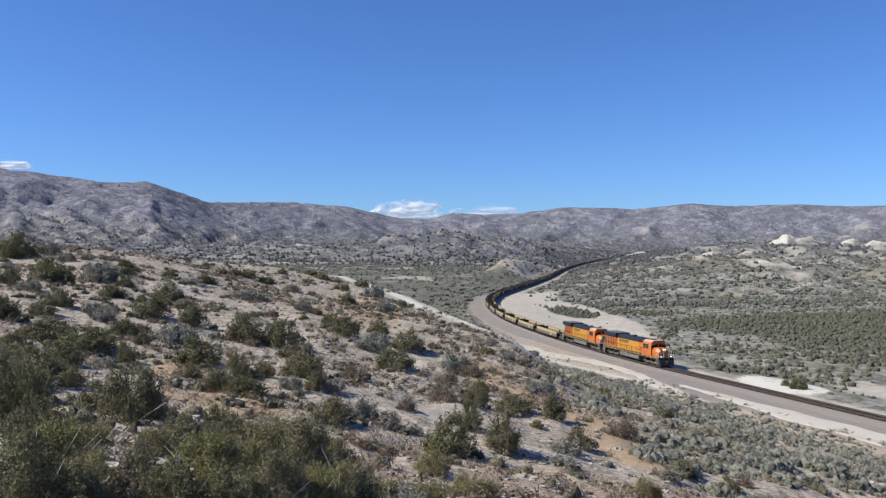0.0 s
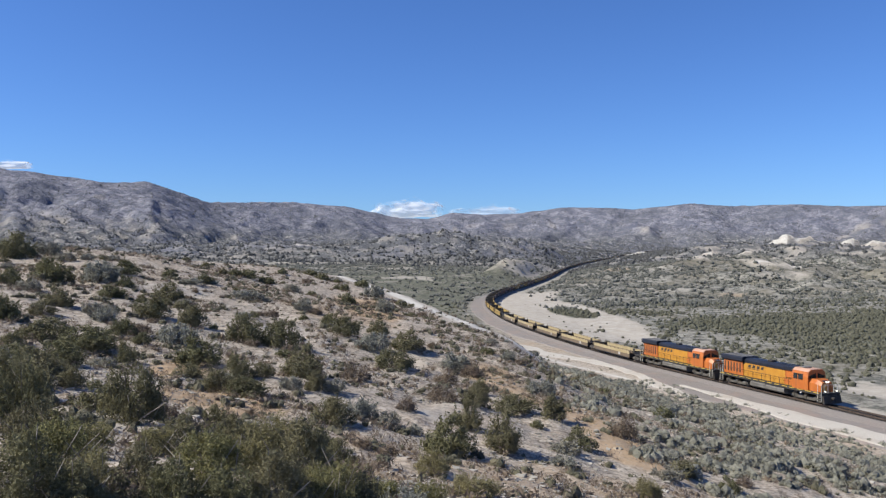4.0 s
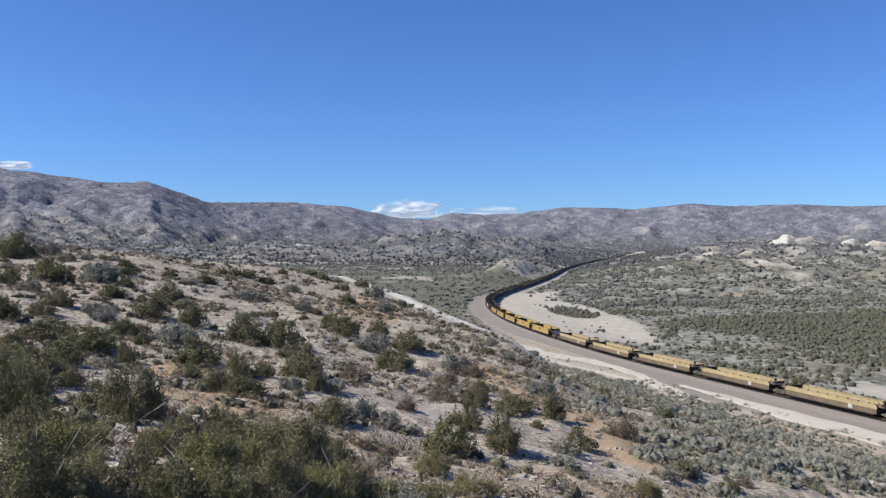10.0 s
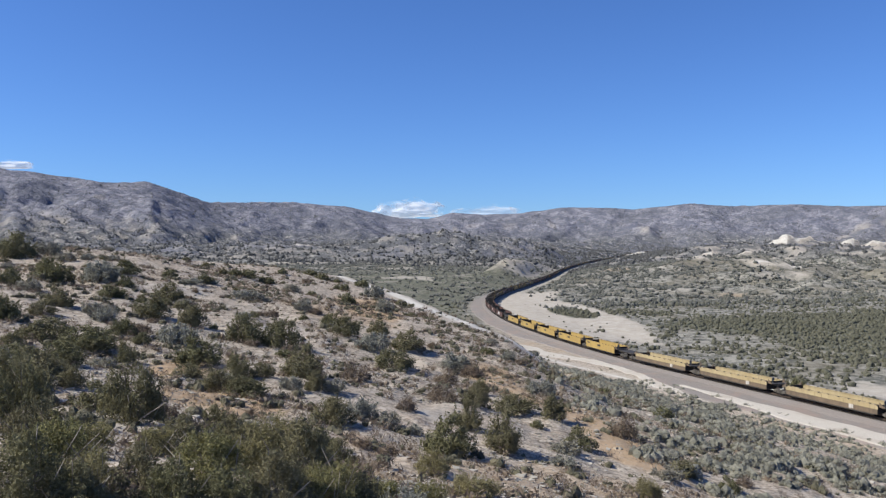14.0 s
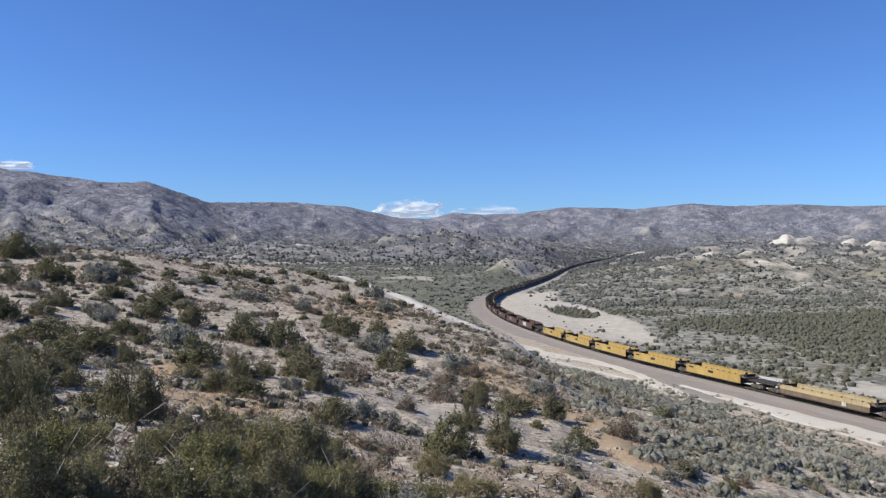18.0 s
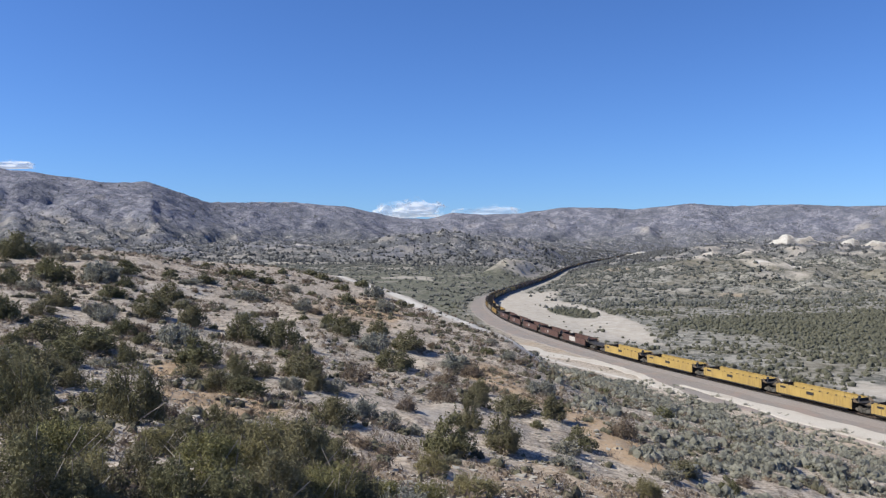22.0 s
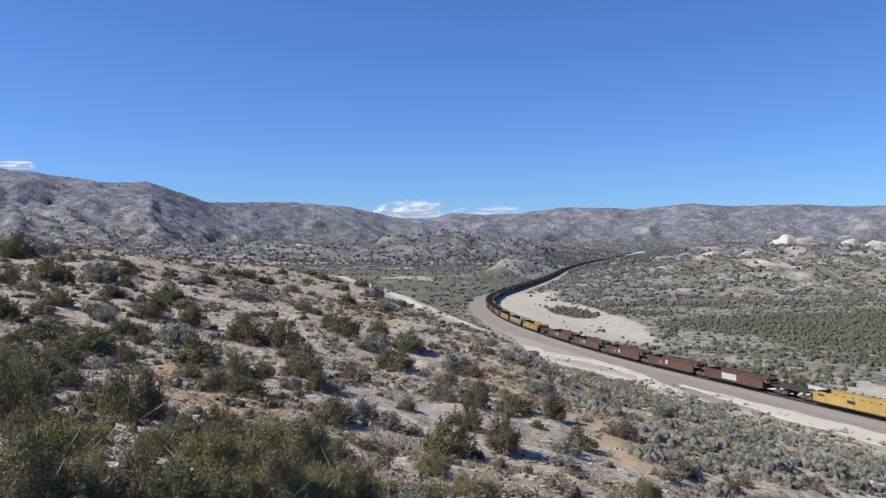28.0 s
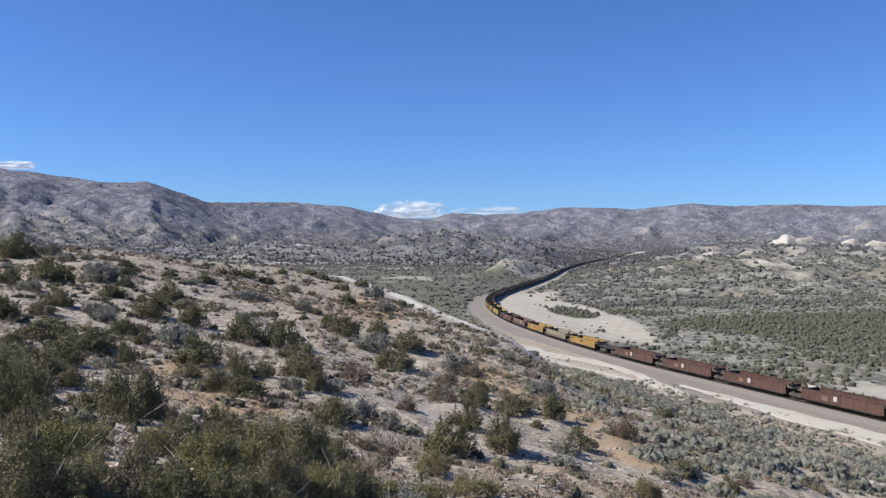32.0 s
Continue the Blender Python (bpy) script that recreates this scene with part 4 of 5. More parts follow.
def tube(a, b, r0, r1, bend):
    """A three-sided tapering twig."""
    pts = np.array([a, (a + b) / 2 + bend, b])
    w = unit(b - a)
    u = unit(np.cross(w, [0.31, 0.77, 0.55]))
    v = np.cross(w, u)
    ring = [pts[i] + (np.cos(t) * u + np.sin(t) * v) * r for i, r in ((0, r0), (1, (r0 + r1) / 2), (2, r1)) for t in (0, 2.09, 4.19)]
    q = [(i * 3 + j, i * 3 + (j + 1) % 3, (i + 1) * 3 + (j + 1) % 3, (i + 1) * 3 + j) for i in (0, 1) for j in range(3)]
    return np.array(ring), np.array(q)


def twigs(rng, tips, r0, r1, jitter=0.05):
    vs, qs = [], []
    for i, tip in enumerate(tips):
        v, q = tube(np.array([*rng.uniform(-0.05, 0.05, 2), -0.06]), tip, r0, r1, rng.normal(size=3) * jitter)
        vs.append(v)
        qs.append(q + 9 * i)
    return np.vstack(vs), np.vstack(qs)


def shrub(name, seed, n, lumps, lump, leaf, material, label, bare_twigs=0, flat=0.75, stem_r=0.012, loose=0.6, sprigs=0, dead_r=0.006):
    """A shrub one metre wide: stems, foliage with sprigs standing out of it and, where it has them, bleached bare twigs."""
    rng = np.random.default_rng(seed)
    thing = tagged(new(name), label, "shrub", "shrubs on the slope")
    p, out, c = crown_points(rng, n, lumps, lump, flat)
    if sprigs:                                        # rows of leaves along shoots that fray the outline
        m = 26
        foot = p[rng.integers(0, n, sprigs)]
        way = unit(foot * [1, 1, 0.8] + [0, 0, 0.25] + 0.25 * rng.normal(size=(sprigs, 3)))
        t = rng.uniform(-0.04, 0.13, (sprigs, m, 1))
        p = np.vstack([p, (foot[:, None] + way[:, None] * t + 0.010 * rng.normal(size=(sprigs, m, 3))).reshape(-1, 3)])
        out = np.vstack([out, rng.normal(size=(sprigs * m, 3))])
        p[:, 2] = np.maximum(p[:, 2], 0.02)
    v, q = leaves(rng, p, out, *leaf, simple=True, loose=loose)
    ob = new("foliage", quick_mesh("foliage", v, q, material))
    ob.parent = thing
    v, q = twigs(rng, np.vstack([c[::2] * 1.05, p[rng.integers(0, n, 12)]]), stem_r, stem_r * 0.35)
    ob = new("woody_base", quick_mesh("woody_base", v, q, m_twig))
    ob.parent = thing
    if bare_twigs:
        d = unit(rng.normal(size=(bare_twigs, 3)) * [0.6, 0.6, 0.25] + [0, 0, 0.8])
        v, q = twigs(rng, d * rng.uniform(0.35, 0.82, (bare_twigs, 1)), dead_r, dead_r * 0.35, 0.08)
        ob = new("deadwood", quick_mesh("deadwood", v, q, m_dead))
        ob.parent = thing
        ob["label"] = "bleached leafless twigs"
    return thing


def scatter(name, seed, places, sizes, source, material, label, heights=None, sink=0.04, category="shrubs", soft=False):
    """Many small plants or stones as one object. source: (verts, faces) of several shapes one metre wide."""
    rng = np.random.default_rng(seed)
    z = survey(places[:, 0], places[:, 1])[0]
    pick = rng.integers(0, len(source), len(places))
    vs, qs, base = [], [], 0
    for k, (v, q) in enumerate(source):
        idx = np.nonzero(pick == k)[0]
        if not len(idx):
            continue
        ang = rng.uniform(0, 2 * math.pi, len(idx))
        s = sizes[idx]
        hs = s * (heights[idx] if heights is not None else 1.0)
        c, sn = np.cos(ang), np.sin(ang)
        out = np.empty((len(idx), len(v), 3), np.float32)
        out[..., 0] = (v[None, :, 0] * c[:, None] - v[None, :, 1] * sn[:, None]) * s[:, None] + places[idx, 0, None]
        out[..., 1] = (v[None, :, 0] * sn[:, None] + v[None, :, 1] * c[:, None]) * s[:, None] + places[idx, 1, None]
        out[..., 2] = v[None, :, 2] * hs[:, None] + (z[idx] - sink * s)[:, None]
        vs.append(out.reshape(-1, 3))
        qs.append((q[None] + (np.arange(len(idx)) * len(v))[:, None, None]).reshape(-1, q.shape[1]) + base)
        base += len(idx) * len(v)
    me = quick_mesh(name, np.vstack(vs), np.vstack(qs), material, soft)
    return tagged(new(name, me), label, category, kind="stuff")


def tufts(seed, count, n, lumps, lump, leaf, flat=0.7, loose=0.45, upright=0.2):
    made = []
    for k in range(count):
        rng = np.random.default_rng(seed + k)
        p, out, _ = crown_points(rng, n, lumps, lump, flat)
        made.append(leaves(rng, p, out, *leaf, simple=True, loose=loose, upright=upright))
    return made


def clumps(seed, count, lumps, leaf_count=0, leaf=(0.12, 0.05), facets=20, flat=0.7, core=1.0):
    """Low bushes one metre wide: knobbly overlapping heads of foliage, frayed by single leaves."""
    made = []
    for k in range(count):
        rng = np.random.default_rng(seed + k)
        bm = bmesh.new()
        if facets == 20:
            bmesh.ops.create_icosphere(bm, subdivisions=1, radius=1)
        else:
            bmesh.ops.create_uvsphere(bm, u_segments=4, v_segments=2, radius=1)
        bmesh.ops.triangulate(bm, faces=bm.faces)
        bm.verts.index_update()
        head = np.array([v.co for v in bm.verts])
        tri = np.array([[v.index for v in f.verts] for f in bm.faces])
        bm.free()
        vs, qs, base = [], [], 0
        for i in range(lumps):
            size = rng.uniform(0.22, 0.36) if lumps > 1 else 0.48
            off = np.array([*(rng.normal(size=2) * 0.20), rng.uniform(0.05, 0.22)]) if lumps > 1 else np.array([0, 0, 0.1])
            v = head * size * core * rng.uniform(0.72, 1.28, (len(head), 1)) * [1, 1, flat / 0.7] + off
            vs.append(v)
            qs.append(tri + base)
            base += len(v)
        if leaf_count:
            p, out, _ = crown_points(rng, leaf_count, 11, 0.15, flat)
            v, q = leaves(rng, p, out, *leaf, simple=True, loose=0.7)
            vs.append(v)
            qs.append(q + base)
        made.append((np.vstack(vs), np.vstack(qs)))
    return made


def pick_places(rng, n, x0, x1, y0, y1, weight):
    """n random places in a rectangle, kept by a weight between 0 and 1."""
    got = []
    have = 0
    m = 2 * n
    while have < n:
        x, y = rng.uniform(x0, x1, m), rng.uniform(y0, y1, m)
        keep = rng.uniform(0, 1, m) < weight(x, y)
        got.append(np.stack([x[keep], y[keep]], -1))
        have += keep.sum()
    return np.vstack(got)[:n]


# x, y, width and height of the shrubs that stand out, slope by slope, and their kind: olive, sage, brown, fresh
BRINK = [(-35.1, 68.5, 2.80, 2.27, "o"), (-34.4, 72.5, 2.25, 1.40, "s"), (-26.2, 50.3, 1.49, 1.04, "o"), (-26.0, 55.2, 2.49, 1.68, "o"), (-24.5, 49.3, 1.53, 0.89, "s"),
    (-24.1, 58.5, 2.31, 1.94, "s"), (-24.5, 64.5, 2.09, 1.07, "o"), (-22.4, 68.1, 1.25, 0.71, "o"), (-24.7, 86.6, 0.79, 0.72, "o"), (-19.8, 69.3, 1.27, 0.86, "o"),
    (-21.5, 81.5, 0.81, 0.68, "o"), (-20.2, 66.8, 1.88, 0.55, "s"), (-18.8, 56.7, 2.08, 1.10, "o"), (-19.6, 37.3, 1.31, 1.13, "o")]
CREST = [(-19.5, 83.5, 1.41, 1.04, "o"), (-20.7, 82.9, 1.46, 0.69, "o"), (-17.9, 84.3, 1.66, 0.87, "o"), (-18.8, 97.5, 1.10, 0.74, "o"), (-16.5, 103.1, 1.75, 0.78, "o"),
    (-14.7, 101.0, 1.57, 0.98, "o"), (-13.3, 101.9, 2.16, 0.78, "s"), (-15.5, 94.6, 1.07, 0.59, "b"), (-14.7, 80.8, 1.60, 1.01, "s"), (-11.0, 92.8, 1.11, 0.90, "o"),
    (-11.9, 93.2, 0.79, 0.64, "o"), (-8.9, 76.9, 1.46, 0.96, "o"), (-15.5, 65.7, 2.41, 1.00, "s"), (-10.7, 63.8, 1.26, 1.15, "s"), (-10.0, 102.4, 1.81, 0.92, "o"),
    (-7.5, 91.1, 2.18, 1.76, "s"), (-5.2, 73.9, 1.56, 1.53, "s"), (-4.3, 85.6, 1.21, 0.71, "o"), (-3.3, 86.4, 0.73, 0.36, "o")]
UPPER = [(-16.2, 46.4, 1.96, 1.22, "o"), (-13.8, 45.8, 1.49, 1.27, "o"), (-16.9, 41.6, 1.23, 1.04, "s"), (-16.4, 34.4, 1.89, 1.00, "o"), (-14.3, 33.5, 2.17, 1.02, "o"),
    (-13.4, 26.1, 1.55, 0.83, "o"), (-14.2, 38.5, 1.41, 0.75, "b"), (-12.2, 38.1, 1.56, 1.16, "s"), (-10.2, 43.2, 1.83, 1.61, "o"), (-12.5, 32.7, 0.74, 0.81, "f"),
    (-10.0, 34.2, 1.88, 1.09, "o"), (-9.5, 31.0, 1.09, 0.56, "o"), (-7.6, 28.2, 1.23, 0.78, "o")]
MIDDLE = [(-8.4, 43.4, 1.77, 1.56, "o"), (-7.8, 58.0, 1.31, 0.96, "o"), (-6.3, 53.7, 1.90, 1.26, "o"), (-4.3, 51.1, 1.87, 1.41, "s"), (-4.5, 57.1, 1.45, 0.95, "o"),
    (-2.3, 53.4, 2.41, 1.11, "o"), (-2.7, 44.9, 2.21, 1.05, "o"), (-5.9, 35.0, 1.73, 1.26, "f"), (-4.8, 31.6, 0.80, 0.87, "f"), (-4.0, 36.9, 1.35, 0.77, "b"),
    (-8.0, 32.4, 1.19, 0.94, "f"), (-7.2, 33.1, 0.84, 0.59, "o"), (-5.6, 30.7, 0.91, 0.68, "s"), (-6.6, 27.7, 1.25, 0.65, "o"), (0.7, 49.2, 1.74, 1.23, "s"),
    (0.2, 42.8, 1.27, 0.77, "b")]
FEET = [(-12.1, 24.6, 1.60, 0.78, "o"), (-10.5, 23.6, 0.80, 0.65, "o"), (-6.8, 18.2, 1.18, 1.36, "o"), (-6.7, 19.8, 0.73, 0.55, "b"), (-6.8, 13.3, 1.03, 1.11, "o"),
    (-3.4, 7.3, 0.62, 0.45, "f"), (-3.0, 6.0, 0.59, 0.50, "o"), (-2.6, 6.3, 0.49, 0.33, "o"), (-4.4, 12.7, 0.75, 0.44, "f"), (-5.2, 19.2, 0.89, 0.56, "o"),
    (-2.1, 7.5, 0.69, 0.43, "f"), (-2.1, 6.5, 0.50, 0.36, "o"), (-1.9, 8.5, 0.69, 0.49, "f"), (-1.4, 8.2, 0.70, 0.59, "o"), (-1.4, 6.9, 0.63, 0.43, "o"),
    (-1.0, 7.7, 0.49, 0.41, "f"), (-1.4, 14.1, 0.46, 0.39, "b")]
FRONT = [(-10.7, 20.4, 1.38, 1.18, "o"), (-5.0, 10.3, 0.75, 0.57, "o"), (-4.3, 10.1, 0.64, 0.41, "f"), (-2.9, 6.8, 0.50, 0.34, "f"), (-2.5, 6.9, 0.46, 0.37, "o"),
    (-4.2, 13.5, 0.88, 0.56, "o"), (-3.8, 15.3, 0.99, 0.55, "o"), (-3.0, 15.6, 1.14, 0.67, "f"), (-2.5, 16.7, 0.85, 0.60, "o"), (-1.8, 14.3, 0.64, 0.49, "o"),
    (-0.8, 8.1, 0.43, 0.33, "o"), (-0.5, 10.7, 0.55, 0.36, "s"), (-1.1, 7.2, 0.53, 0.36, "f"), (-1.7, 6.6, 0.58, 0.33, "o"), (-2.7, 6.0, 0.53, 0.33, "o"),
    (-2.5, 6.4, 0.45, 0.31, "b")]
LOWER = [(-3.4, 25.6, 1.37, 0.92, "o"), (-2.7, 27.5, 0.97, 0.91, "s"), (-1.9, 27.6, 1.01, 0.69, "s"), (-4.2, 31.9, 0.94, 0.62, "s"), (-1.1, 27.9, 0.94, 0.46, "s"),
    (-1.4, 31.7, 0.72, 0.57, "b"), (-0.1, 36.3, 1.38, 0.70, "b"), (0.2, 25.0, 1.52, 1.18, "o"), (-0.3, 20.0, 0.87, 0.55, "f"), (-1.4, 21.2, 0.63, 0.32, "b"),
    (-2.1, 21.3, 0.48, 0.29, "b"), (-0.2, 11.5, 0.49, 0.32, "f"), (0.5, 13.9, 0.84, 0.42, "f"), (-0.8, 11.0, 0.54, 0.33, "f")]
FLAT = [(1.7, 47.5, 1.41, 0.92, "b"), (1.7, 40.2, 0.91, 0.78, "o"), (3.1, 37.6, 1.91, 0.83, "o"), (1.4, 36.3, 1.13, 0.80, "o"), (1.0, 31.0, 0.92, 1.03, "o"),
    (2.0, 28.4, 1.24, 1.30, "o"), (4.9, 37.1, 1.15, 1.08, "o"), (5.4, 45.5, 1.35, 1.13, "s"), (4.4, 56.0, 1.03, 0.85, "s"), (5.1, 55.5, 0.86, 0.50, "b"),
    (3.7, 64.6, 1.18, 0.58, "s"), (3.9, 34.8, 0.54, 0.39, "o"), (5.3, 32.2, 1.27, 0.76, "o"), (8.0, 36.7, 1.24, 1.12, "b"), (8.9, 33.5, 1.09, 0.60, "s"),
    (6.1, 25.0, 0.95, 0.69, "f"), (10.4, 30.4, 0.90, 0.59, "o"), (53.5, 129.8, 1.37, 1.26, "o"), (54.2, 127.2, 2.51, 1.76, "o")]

OLIVE = [shrub("shrub", 11 + i, 4600, 34, 0.13, (0.044, 0.024), m_olive, "dark olive-green rounded shrub on the stony slope", 0, 0.66 + 0.06 * i, loose=0.7, sprigs=40) for i in range(4)]
SMALL = [shrub("shrub", 15 + i, 1200, 20, 0.15, (0.095, 0.058), m_olive, "olive-green shrub on the stony slope", 0, 0.62 + 0.08 * i) for i in range(3)]
SPARSE = [shrub("shrub", 21 + i, 2000, 24, 0.14, (0.066, 0.032), m_sage, "grey-green open shrub with pale stems on dry soil", 10, 0.64, loose=0.9, sprigs=26) for i in range(2)]
BROWN = [shrub("shrub", 31 + i, 1900, 22, 0.14, (0.070, 0.024), m_dry, "brown half-dead twiggy shrub on the stony slope", 12, 0.6, loose=1.0, sprigs=20) for i in range(2)]
FRESH = [shrub("shrub", 41 + i, 8500, 34, 0.13, (0.036, 0.013), m_yellow, "yellow-green fine-leaved bush with bleached bare twigs", 10 + 8 * (i == 1), 0.8, 0.009, 0.9, 120, 0.013) for i in range(3)]
DARK = [shrub("shrub", 51 + i, 8500, 34, 0.13, (0.036, 0.014), m_olive, "dark green fine-leaved bush close to the lookout", 8, 0.8, 0.009, 0.9, 120, 0.013) for i in range(2)]


def plant():
    rng = np.random.default_rng(5)
    made = set()

    def put(kinds, x, y, w, h):
        ob = kinds[rng.integers(0, len(kinds))]
        m = Matrix.LocRotScale((x, y, ground_height(x, y) - 0.03 * w), Euler((0, 0, rng.uniform(0, 6.28))), None)
        if ob in made:
            c = copy_thing(ob, m)
        else:
            made.add(ob)
            c = ob
            c.matrix_basis = m
        c.scale = (w * rng.uniform(1.12, 1.3), w * rng.uniform(1.12, 1.3), h / 0.6)

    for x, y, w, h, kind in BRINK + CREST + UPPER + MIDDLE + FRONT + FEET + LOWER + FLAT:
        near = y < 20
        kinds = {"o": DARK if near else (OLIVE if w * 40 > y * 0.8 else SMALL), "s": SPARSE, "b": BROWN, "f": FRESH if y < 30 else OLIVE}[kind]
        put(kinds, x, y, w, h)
    more = pick_places(rng, 100, -44, 20, 20, 105, lambda x, y: (np.abs(x) < 0.58 * y + 1) * (1 - smooth(x - 0.1 * y, 5, 14)) * (survey(x, y)[1] < 0.5) * (0.15 + 0.85 * smooth(fbm(x, y, 9, 3, 83), -0.1, 0.25)))
    for x, y in more:
        w = 0.5 + 0.75 * rng.uniform() ** 1.5
        kinds = SMALL if rng.uniform() < 0.3 else (SPARSE if rng.uniform() < 0.5 else BROWN)
        put(kinds, float(x), float(y), w, w * rng.uniform(0.45, 0.65))
    edge = pick_places(rng, 40, -42, -8, 18, 72, lambda x, y: (x > -0.57 * y - 1) * (x < -0.33 * y) * (survey(x, y)[1] < 0.5))
    for x, y in edge:
        w = rng.uniform(0.7, 1.5)
        put(OLIVE + SPARSE, float(x), float(y), w, w * rng.uniform(0.5, 0.7))
    for kinds in (OLIVE, SMALL, SPARSE, BROWN, FRESH, DARK):
        for ob in kinds:
            if ob not in made:
                put([ob], rng.uniform(-9, -3), rng.uniform(18, 30), 0.8, 0.5)


plant()


def cover():
    rng = np.random.default_rng(77)

    def slope(x, y):
        z, bare, green, tan, side, far, d = survey(x, y)
        return side * (1 - 0.85 * bare) * np.where(d < -10, 1.0, 0.35 * (d < -7.3)) * smooth(fbm(x, y, 9, 3, 81) + 0.3, 0.0, 0.5)

    small = tufts(100, 6, 34, 9, 0.15, (0.17, 0.06), 0.62, 0.8)
    p = np.vstack([pick_places(rng, 9000, -45, 30, 10, 85, slope), pick_places(rng, 2600, -60, 30, 85, 150, slope)])
    p = p[np.abs(p[:, 0]) < 0.58 * p[:, 1] + 3]
    scatter("dry_brush", 1, p, 0.20 + 0.62 * rng.uniform(0, 1, len(p)) ** 2, small, m_dry, "small brown and mauve dry shrubs all over the slope")
    round_ones = clumps(110, 6, 3, 64, (0.12, 0.06), core=0.72)
    p = np.vstack([pick_places(rng, 2500, -40, 26, 16, 80, slope), pick_places(rng, 1500, -50, 40, 70, 175, slope)])
    p = p[np.abs(p[:, 0]) < 0.57 * p[:, 1] + 2]
    scatter("low_scrub", 2, p, 0.22 + 0.6 * rng.uniform(0, 1, len(p)) ** 2, round_ones, m_olive_clump, "small dark green shrubs between the stones")

    brush = clumps(115, 6, 2, 90, (0.11, 0.035), core=0.5)
    p = pick_places(rng, 900, -40, 24, 18, 100, slope)
    p = p[np.abs(p[:, 0]) < 0.57 * p[:, 1] + 2]
    scatter("twiggy_brush", 12, p, rng.uniform(0.35, 0.95, len(p)), brush, m_dry, "brown and mauve half-dead brush on the stony slope")

    def foot(x, y):
        s = slope(x, y)
        return np.clip(s + 0.25 * (s > 0), 0, 1) * (0.25 + 0.75 * smooth(fbm(x, y, 5, 3, 82), -0.15, 0.2)) * smooth(x - 0.02 * y, 5, 12) * (x < 0.57 * y + 2)

    p = pick_places(rng, 3600, 4, 50, 18, 135, foot)
    sage = clumps(120, 8, 4, 96, (0.095, 0.05), flat=0.8, core=0.72)
    scatter("sagebrush", 3, p, 0.40 + 0.85 * rng.uniform(0, 1, len(p)) ** 2, sage, m_sage_clump, "grey-green sagebrush covering the foot of the slope")
    p = pick_places(rng, 1500, -55, 40, 10, 150, lambda x, y: slope(x, y) * survey(x, y)[3])
    blades = tufts(140, 4, 44, 5, 0.22, (0.34, 0.016), 0.5, 1.0, 1.6)
    scatter("dry_grass", 4, p, rng.uniform(0.2, 0.5, len(p)), blades, m_straw, "tan dry grass tufts on the slope", category="grass")

    def valley(x, y):
        z, bare, green, tan, side, far, d = survey(x, y)
        thick = 0.16 + 0.8 * green * (d > 0) + 0.6 * smooth(fbm(x, y, 26, 3, 85), 0, 0.3) * (1 - green)
        return np.clip(thick, 0, 1) * np.where((d < 0) & (y > 200) & (green > 0.3), 0.5, 1.0) * np.clip(1 - 1.12 * bare, 0, 1) * (1 - side) * (np.abs(d) > 9) * (np.abs(x) < 0.6 * y + 20)

    mid = clumps(160, 8, 2, 10, (0.20, 0.10), flat=0.75)
    p = pick_places(rng, 9000, -30, 230, 120, 330, valley)
    scatter("valley_scrub", 5, p, 0.6 + 1.5 * rng.uniform(0, 1, len(p)) ** 2, mid, m_flat, "dark green scrub on the flat beyond the railway", soft=True)
    p = pick_places(rng, 25000, -240, 440, 300, 800, valley)
    few = clumps(180, 8, 3, 4, (0.3, 0.14), facets=8, flat=0.8)
    scatter("valley_scrub", 6, p, 0.8 + 2.6 * rng.uniform(0, 1, len(p)) ** 2.2, few, m_hazy_scrub, "scattered scrub on the rolling hillocks", soft=True)
    few = clumps(200, 6, 1, 0, facets=8, flat=0.85)
    p = pick_places(rng, 24000, -900, 1100, 760, 1900, valley)
    scatter("far_scrub", 7, p, 1.8 + 4.0 * rng.uniform(0, 1, len(p)) ** 1.8, few, m_chaparral, "dark scrub dotted over the far valley", soft=True)

    def heights(x, y):
        return (np.abs(x) < 0.6 * y) * smooth(fbm(x, y, 120, 3, 87) + 0.4, 0, 0.6)

    p = pick_places(rng, 14000, -1900, 2100, 1800, 3500, heights)
    scatter("mountain_scrub", 9, p, rng.uniform(2.2, 5.5, len(p)), few, m_chaparral, "dark chaparral dotted over the mountain sides", soft=True)


cover()


def stones():
    rng = np.random.default_rng(33)
    shapes = []
    for k in range(5):
        bm = bmesh.new()
        bmesh.ops.create_cube(bm, size=0.62)
        for v in bm.verts:
            v.co = Vector(v.co * rng.uniform(0.6, 1.25)) + Vector(rng.normal(size=3) * 0.07)
            v.co.z *= 0.8
        bmesh.ops.triangulate(bm, faces=bm.faces)
        bm.verts.index_update()
        shapes.append((np.array([v.co for v in bm.verts]), np.array([[v.index for v in f.verts] for f in bm.faces])))
        bm.free()
    k = Mat("pale_granite", 0.9, 0, 0.2)
    k.colour(k.mix(k.island(), (0.205, 0.185, 0.151), (0.425, 0.397, 0.349)))
    k.bump(k.noise(20, 4), 0.4, 0.03)

    def slope(x, y):
        z, bare, green, tan, side, far, d = survey(x, y)
        return side * (d < -9) * smooth(fbm(x, y, 7, 3, 91) + 0.25, 0.0, 0.5)

    p = np.vstack([pick_places(rng, 7000, -40, 30, 5, 95, slope), pick_places(rng, 8000, -22, 22, 9, 50, slope)])
    scatter("loose_stones", 8, p, 0.06 + 0.30 * rng.uniform(0, 1, len(p)) ** 3.5, shapes, k.m, "pale angular stones strewn over the slope", sink=0.12, category="stones")


stones()
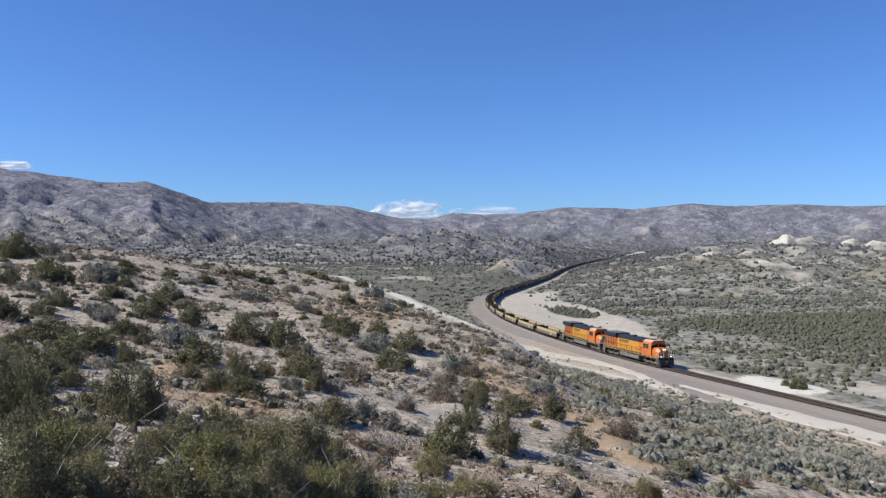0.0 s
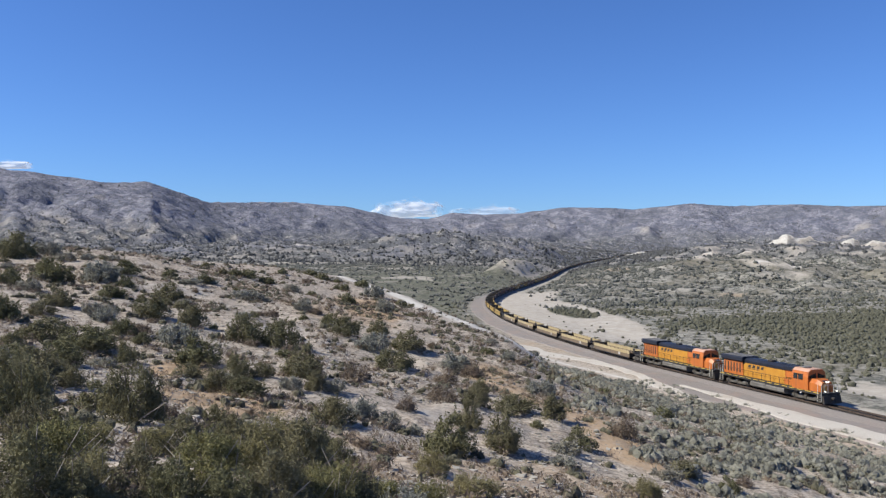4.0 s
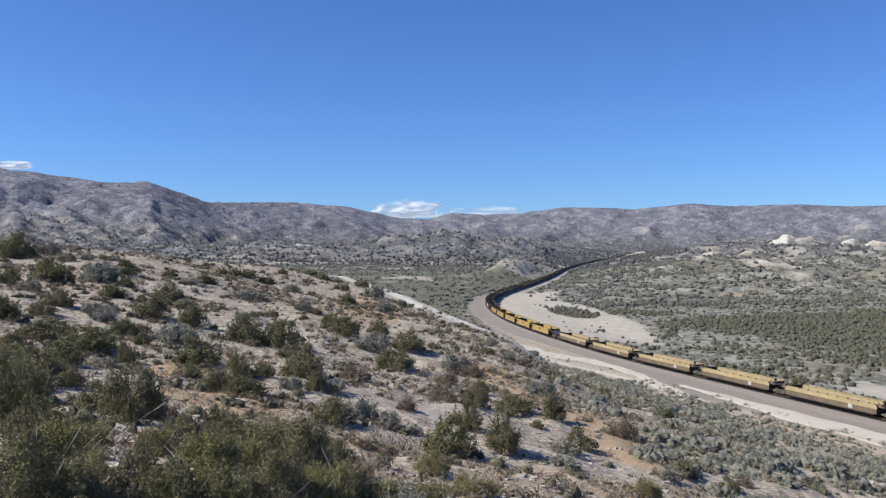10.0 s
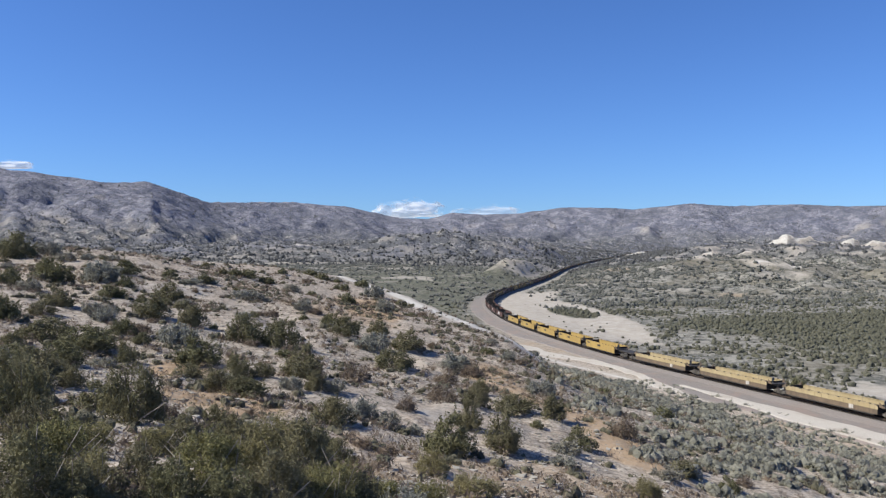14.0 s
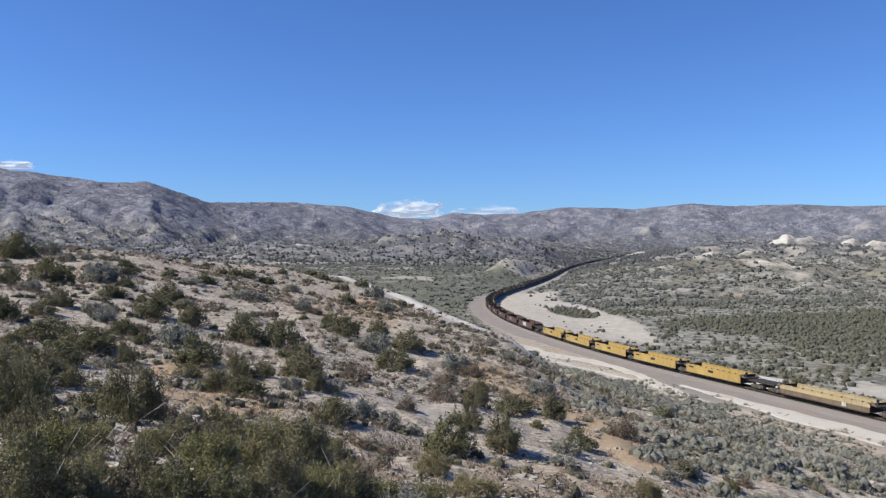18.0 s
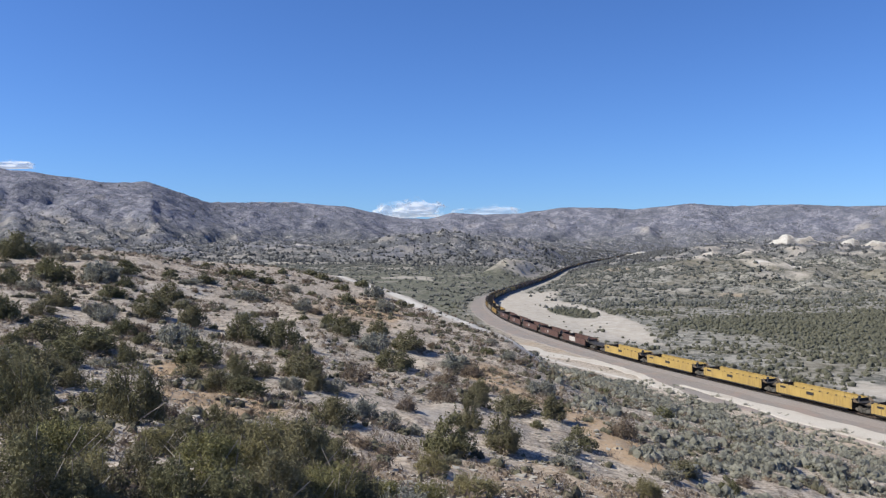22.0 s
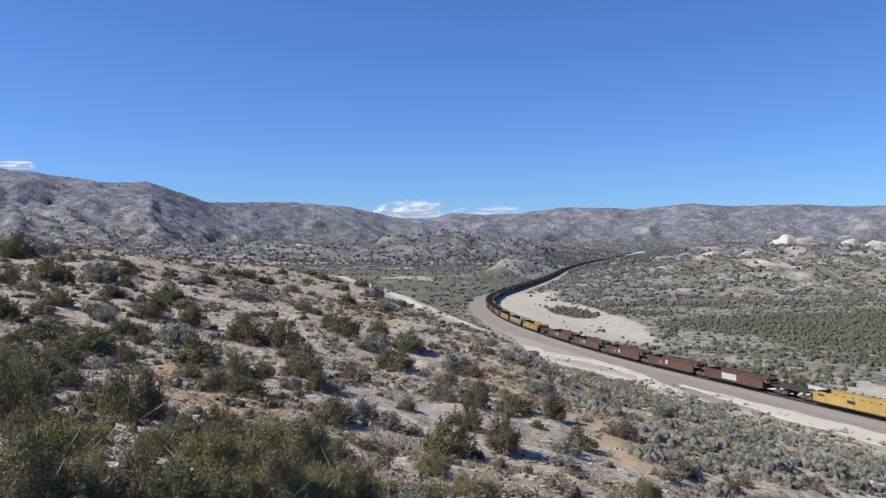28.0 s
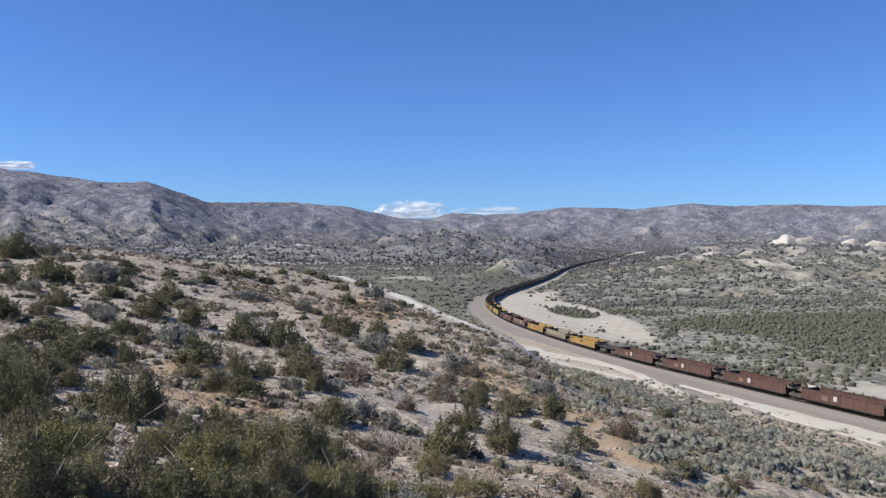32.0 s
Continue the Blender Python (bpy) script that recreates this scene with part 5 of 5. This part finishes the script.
# ---------------------------------------------------------------- small things by the line
def build_hut():
    x, y = 303, 1500
    z = ground_height(x, y)
    hut = tagged(new("equipment_hut"), "small white trackside equipment hut on bare ground", "hut")
    hut.location = (x, y, z - 0.3)
    part("wall", box(-2.4, 2.4, -2, 2, 0, 4.2, 0.05), m_patch, hut)
    part("roof", prism([(-2.7, 4.2), (2.7, 4.2), (0, 5.4)], -2.3, 2.3), m_tank, hut)
    part("door", box(-0.5, 0.5, -2.06, -2.0, 0.1, 2.3), m_tank, hut)


build_hut()
# ---------------------------------------------------------------- clouds
def cloud(name, x, y, z, wide, tall, seed, thin, label):
    """A flat-bottomed heap of vapour: a lumpy closed shell whose body frays towards its rim."""
    rng = np.random.default_rng(seed)
    bm = bmesh.new()
    bmesh.ops.create_uvsphere(bm, u_segments=64, v_segments=32, radius=1)
    for v in bm.verts:
        n = noise.fractal(v.co * 2.2 + Vector((seed, 0, 0)), 0.8, 2.0, 4)
        v.co *= 1 + 0.25 * n
        if v.co.z < 0:
            v.co.z *= 0.35
        v.co = Vector((v.co.x * wide / 2, v.co.y * tall, v.co.z * tall))
    me = bpy.data.meshes.new(name)
    bm.to_mesh(me)
    bm.free()
    me.polygons.foreach_set("use_smooth", [True] * len(me.polygons))
    k = Mat(name + "_vapour", 1.0, 0, 0)
    k.colour((0.70, 0.70, 0.71))
    k.b.inputs["Emission Color"].default_value = (0.90, 0.93, 1.0, 1)
    k.b.inputs["Emission Strength"].default_value = 0.16
    sep = k.n.new("ShaderNodeSeparateXYZ")
    k.l.new(k.coords, sep.inputs[0])
    half = k.n.new("ShaderNodeMath")
    half.operation = 'DIVIDE'
    k.l.new(sep.outputs[0], half.inputs[0])
    half.inputs[1].default_value = wide / 2
    sq = k.n.new("ShaderNodeMath")
    sq.operation = 'MULTIPLY'
    k.l.new(half.outputs[0], sq.inputs[0])
    k.l.new(half.outputs[0], sq.inputs[1])
    up = k.n.new("ShaderNodeMath")
    up.operation = 'DIVIDE'
    k.l.new(sep.outputs[2], up.inputs[0])
    up.inputs[1].default_value = tall
    cut = k.n.new("ShaderNodeMath")
    cut.operation = 'ADD'
    k.l.new(sq.outputs[0], cut.inputs[0])
    k.l.new(k.math('POWER', k.math('MAXIMUM', up.outputs[0], 0.0), 2.0), cut.inputs[1])
    n = k.noise(5.0 / wide, 5, 0.55, (1, 1, 1.0))
    body = k.n.new("ShaderNodeMath")
    body.operation = 'SUBTRACT'
    k.l.new(k.ramp(n, 0.2, 0.8, 0.1, 1.5), body.inputs[0])
    k.l.new(cut.outputs[0], body.inputs[1])
    alpha = k.ramp(body.outputs[0], -0.2, 0.8, 0.0, thin)
    k.put(alpha, k.b.inputs["Alpha"])
    me.materials.append(k.m)
    ob = tagged(new(name, me), label, "cloud")
    ob.location = (x, y, z)
    return ob


CLOUDS = [(cloud("cloud", -190, 4600, EYE_Z + 210, 430, 75, 3, 0.5, "small white cumulus cloud over the mountain gap"), 19),
          (cloud("cloud", 250, 4650, EYE_Z + 205, 420, 50, 8, 0.28, "thin pale wisp of cloud over the mountains"), 19),
          (cloud("cloud", -2190, 4150, EYE_Z + 418, 330, 32, 5, 0.6, "white cloud just above the mountain ridge"), 20)]
SPEED = 9.41


def motions():
    for ob, back, half in TRAIN:
        rows = []
        for t in range(0, 33):
            a = -(SPEED * t - back)                    # metres along the line, growing away
            f, r = on_track(a - half), on_track(a + half)
            way = f - r
            c = (f + r) / 2
            m = Matrix.Translation(c) @ Vector(way).to_track_quat('X', 'Z').to_matrix().to_4x4()
            rows.append((t, m))
        walk(ob, rows)
    for ob, drift in CLOUDS:
        p = ob.location.copy()
        walk(ob, [(0, Matrix.Translation(p)), (32, Matrix.Translation(p + Vector((drift, 0, 0))))])


motions()
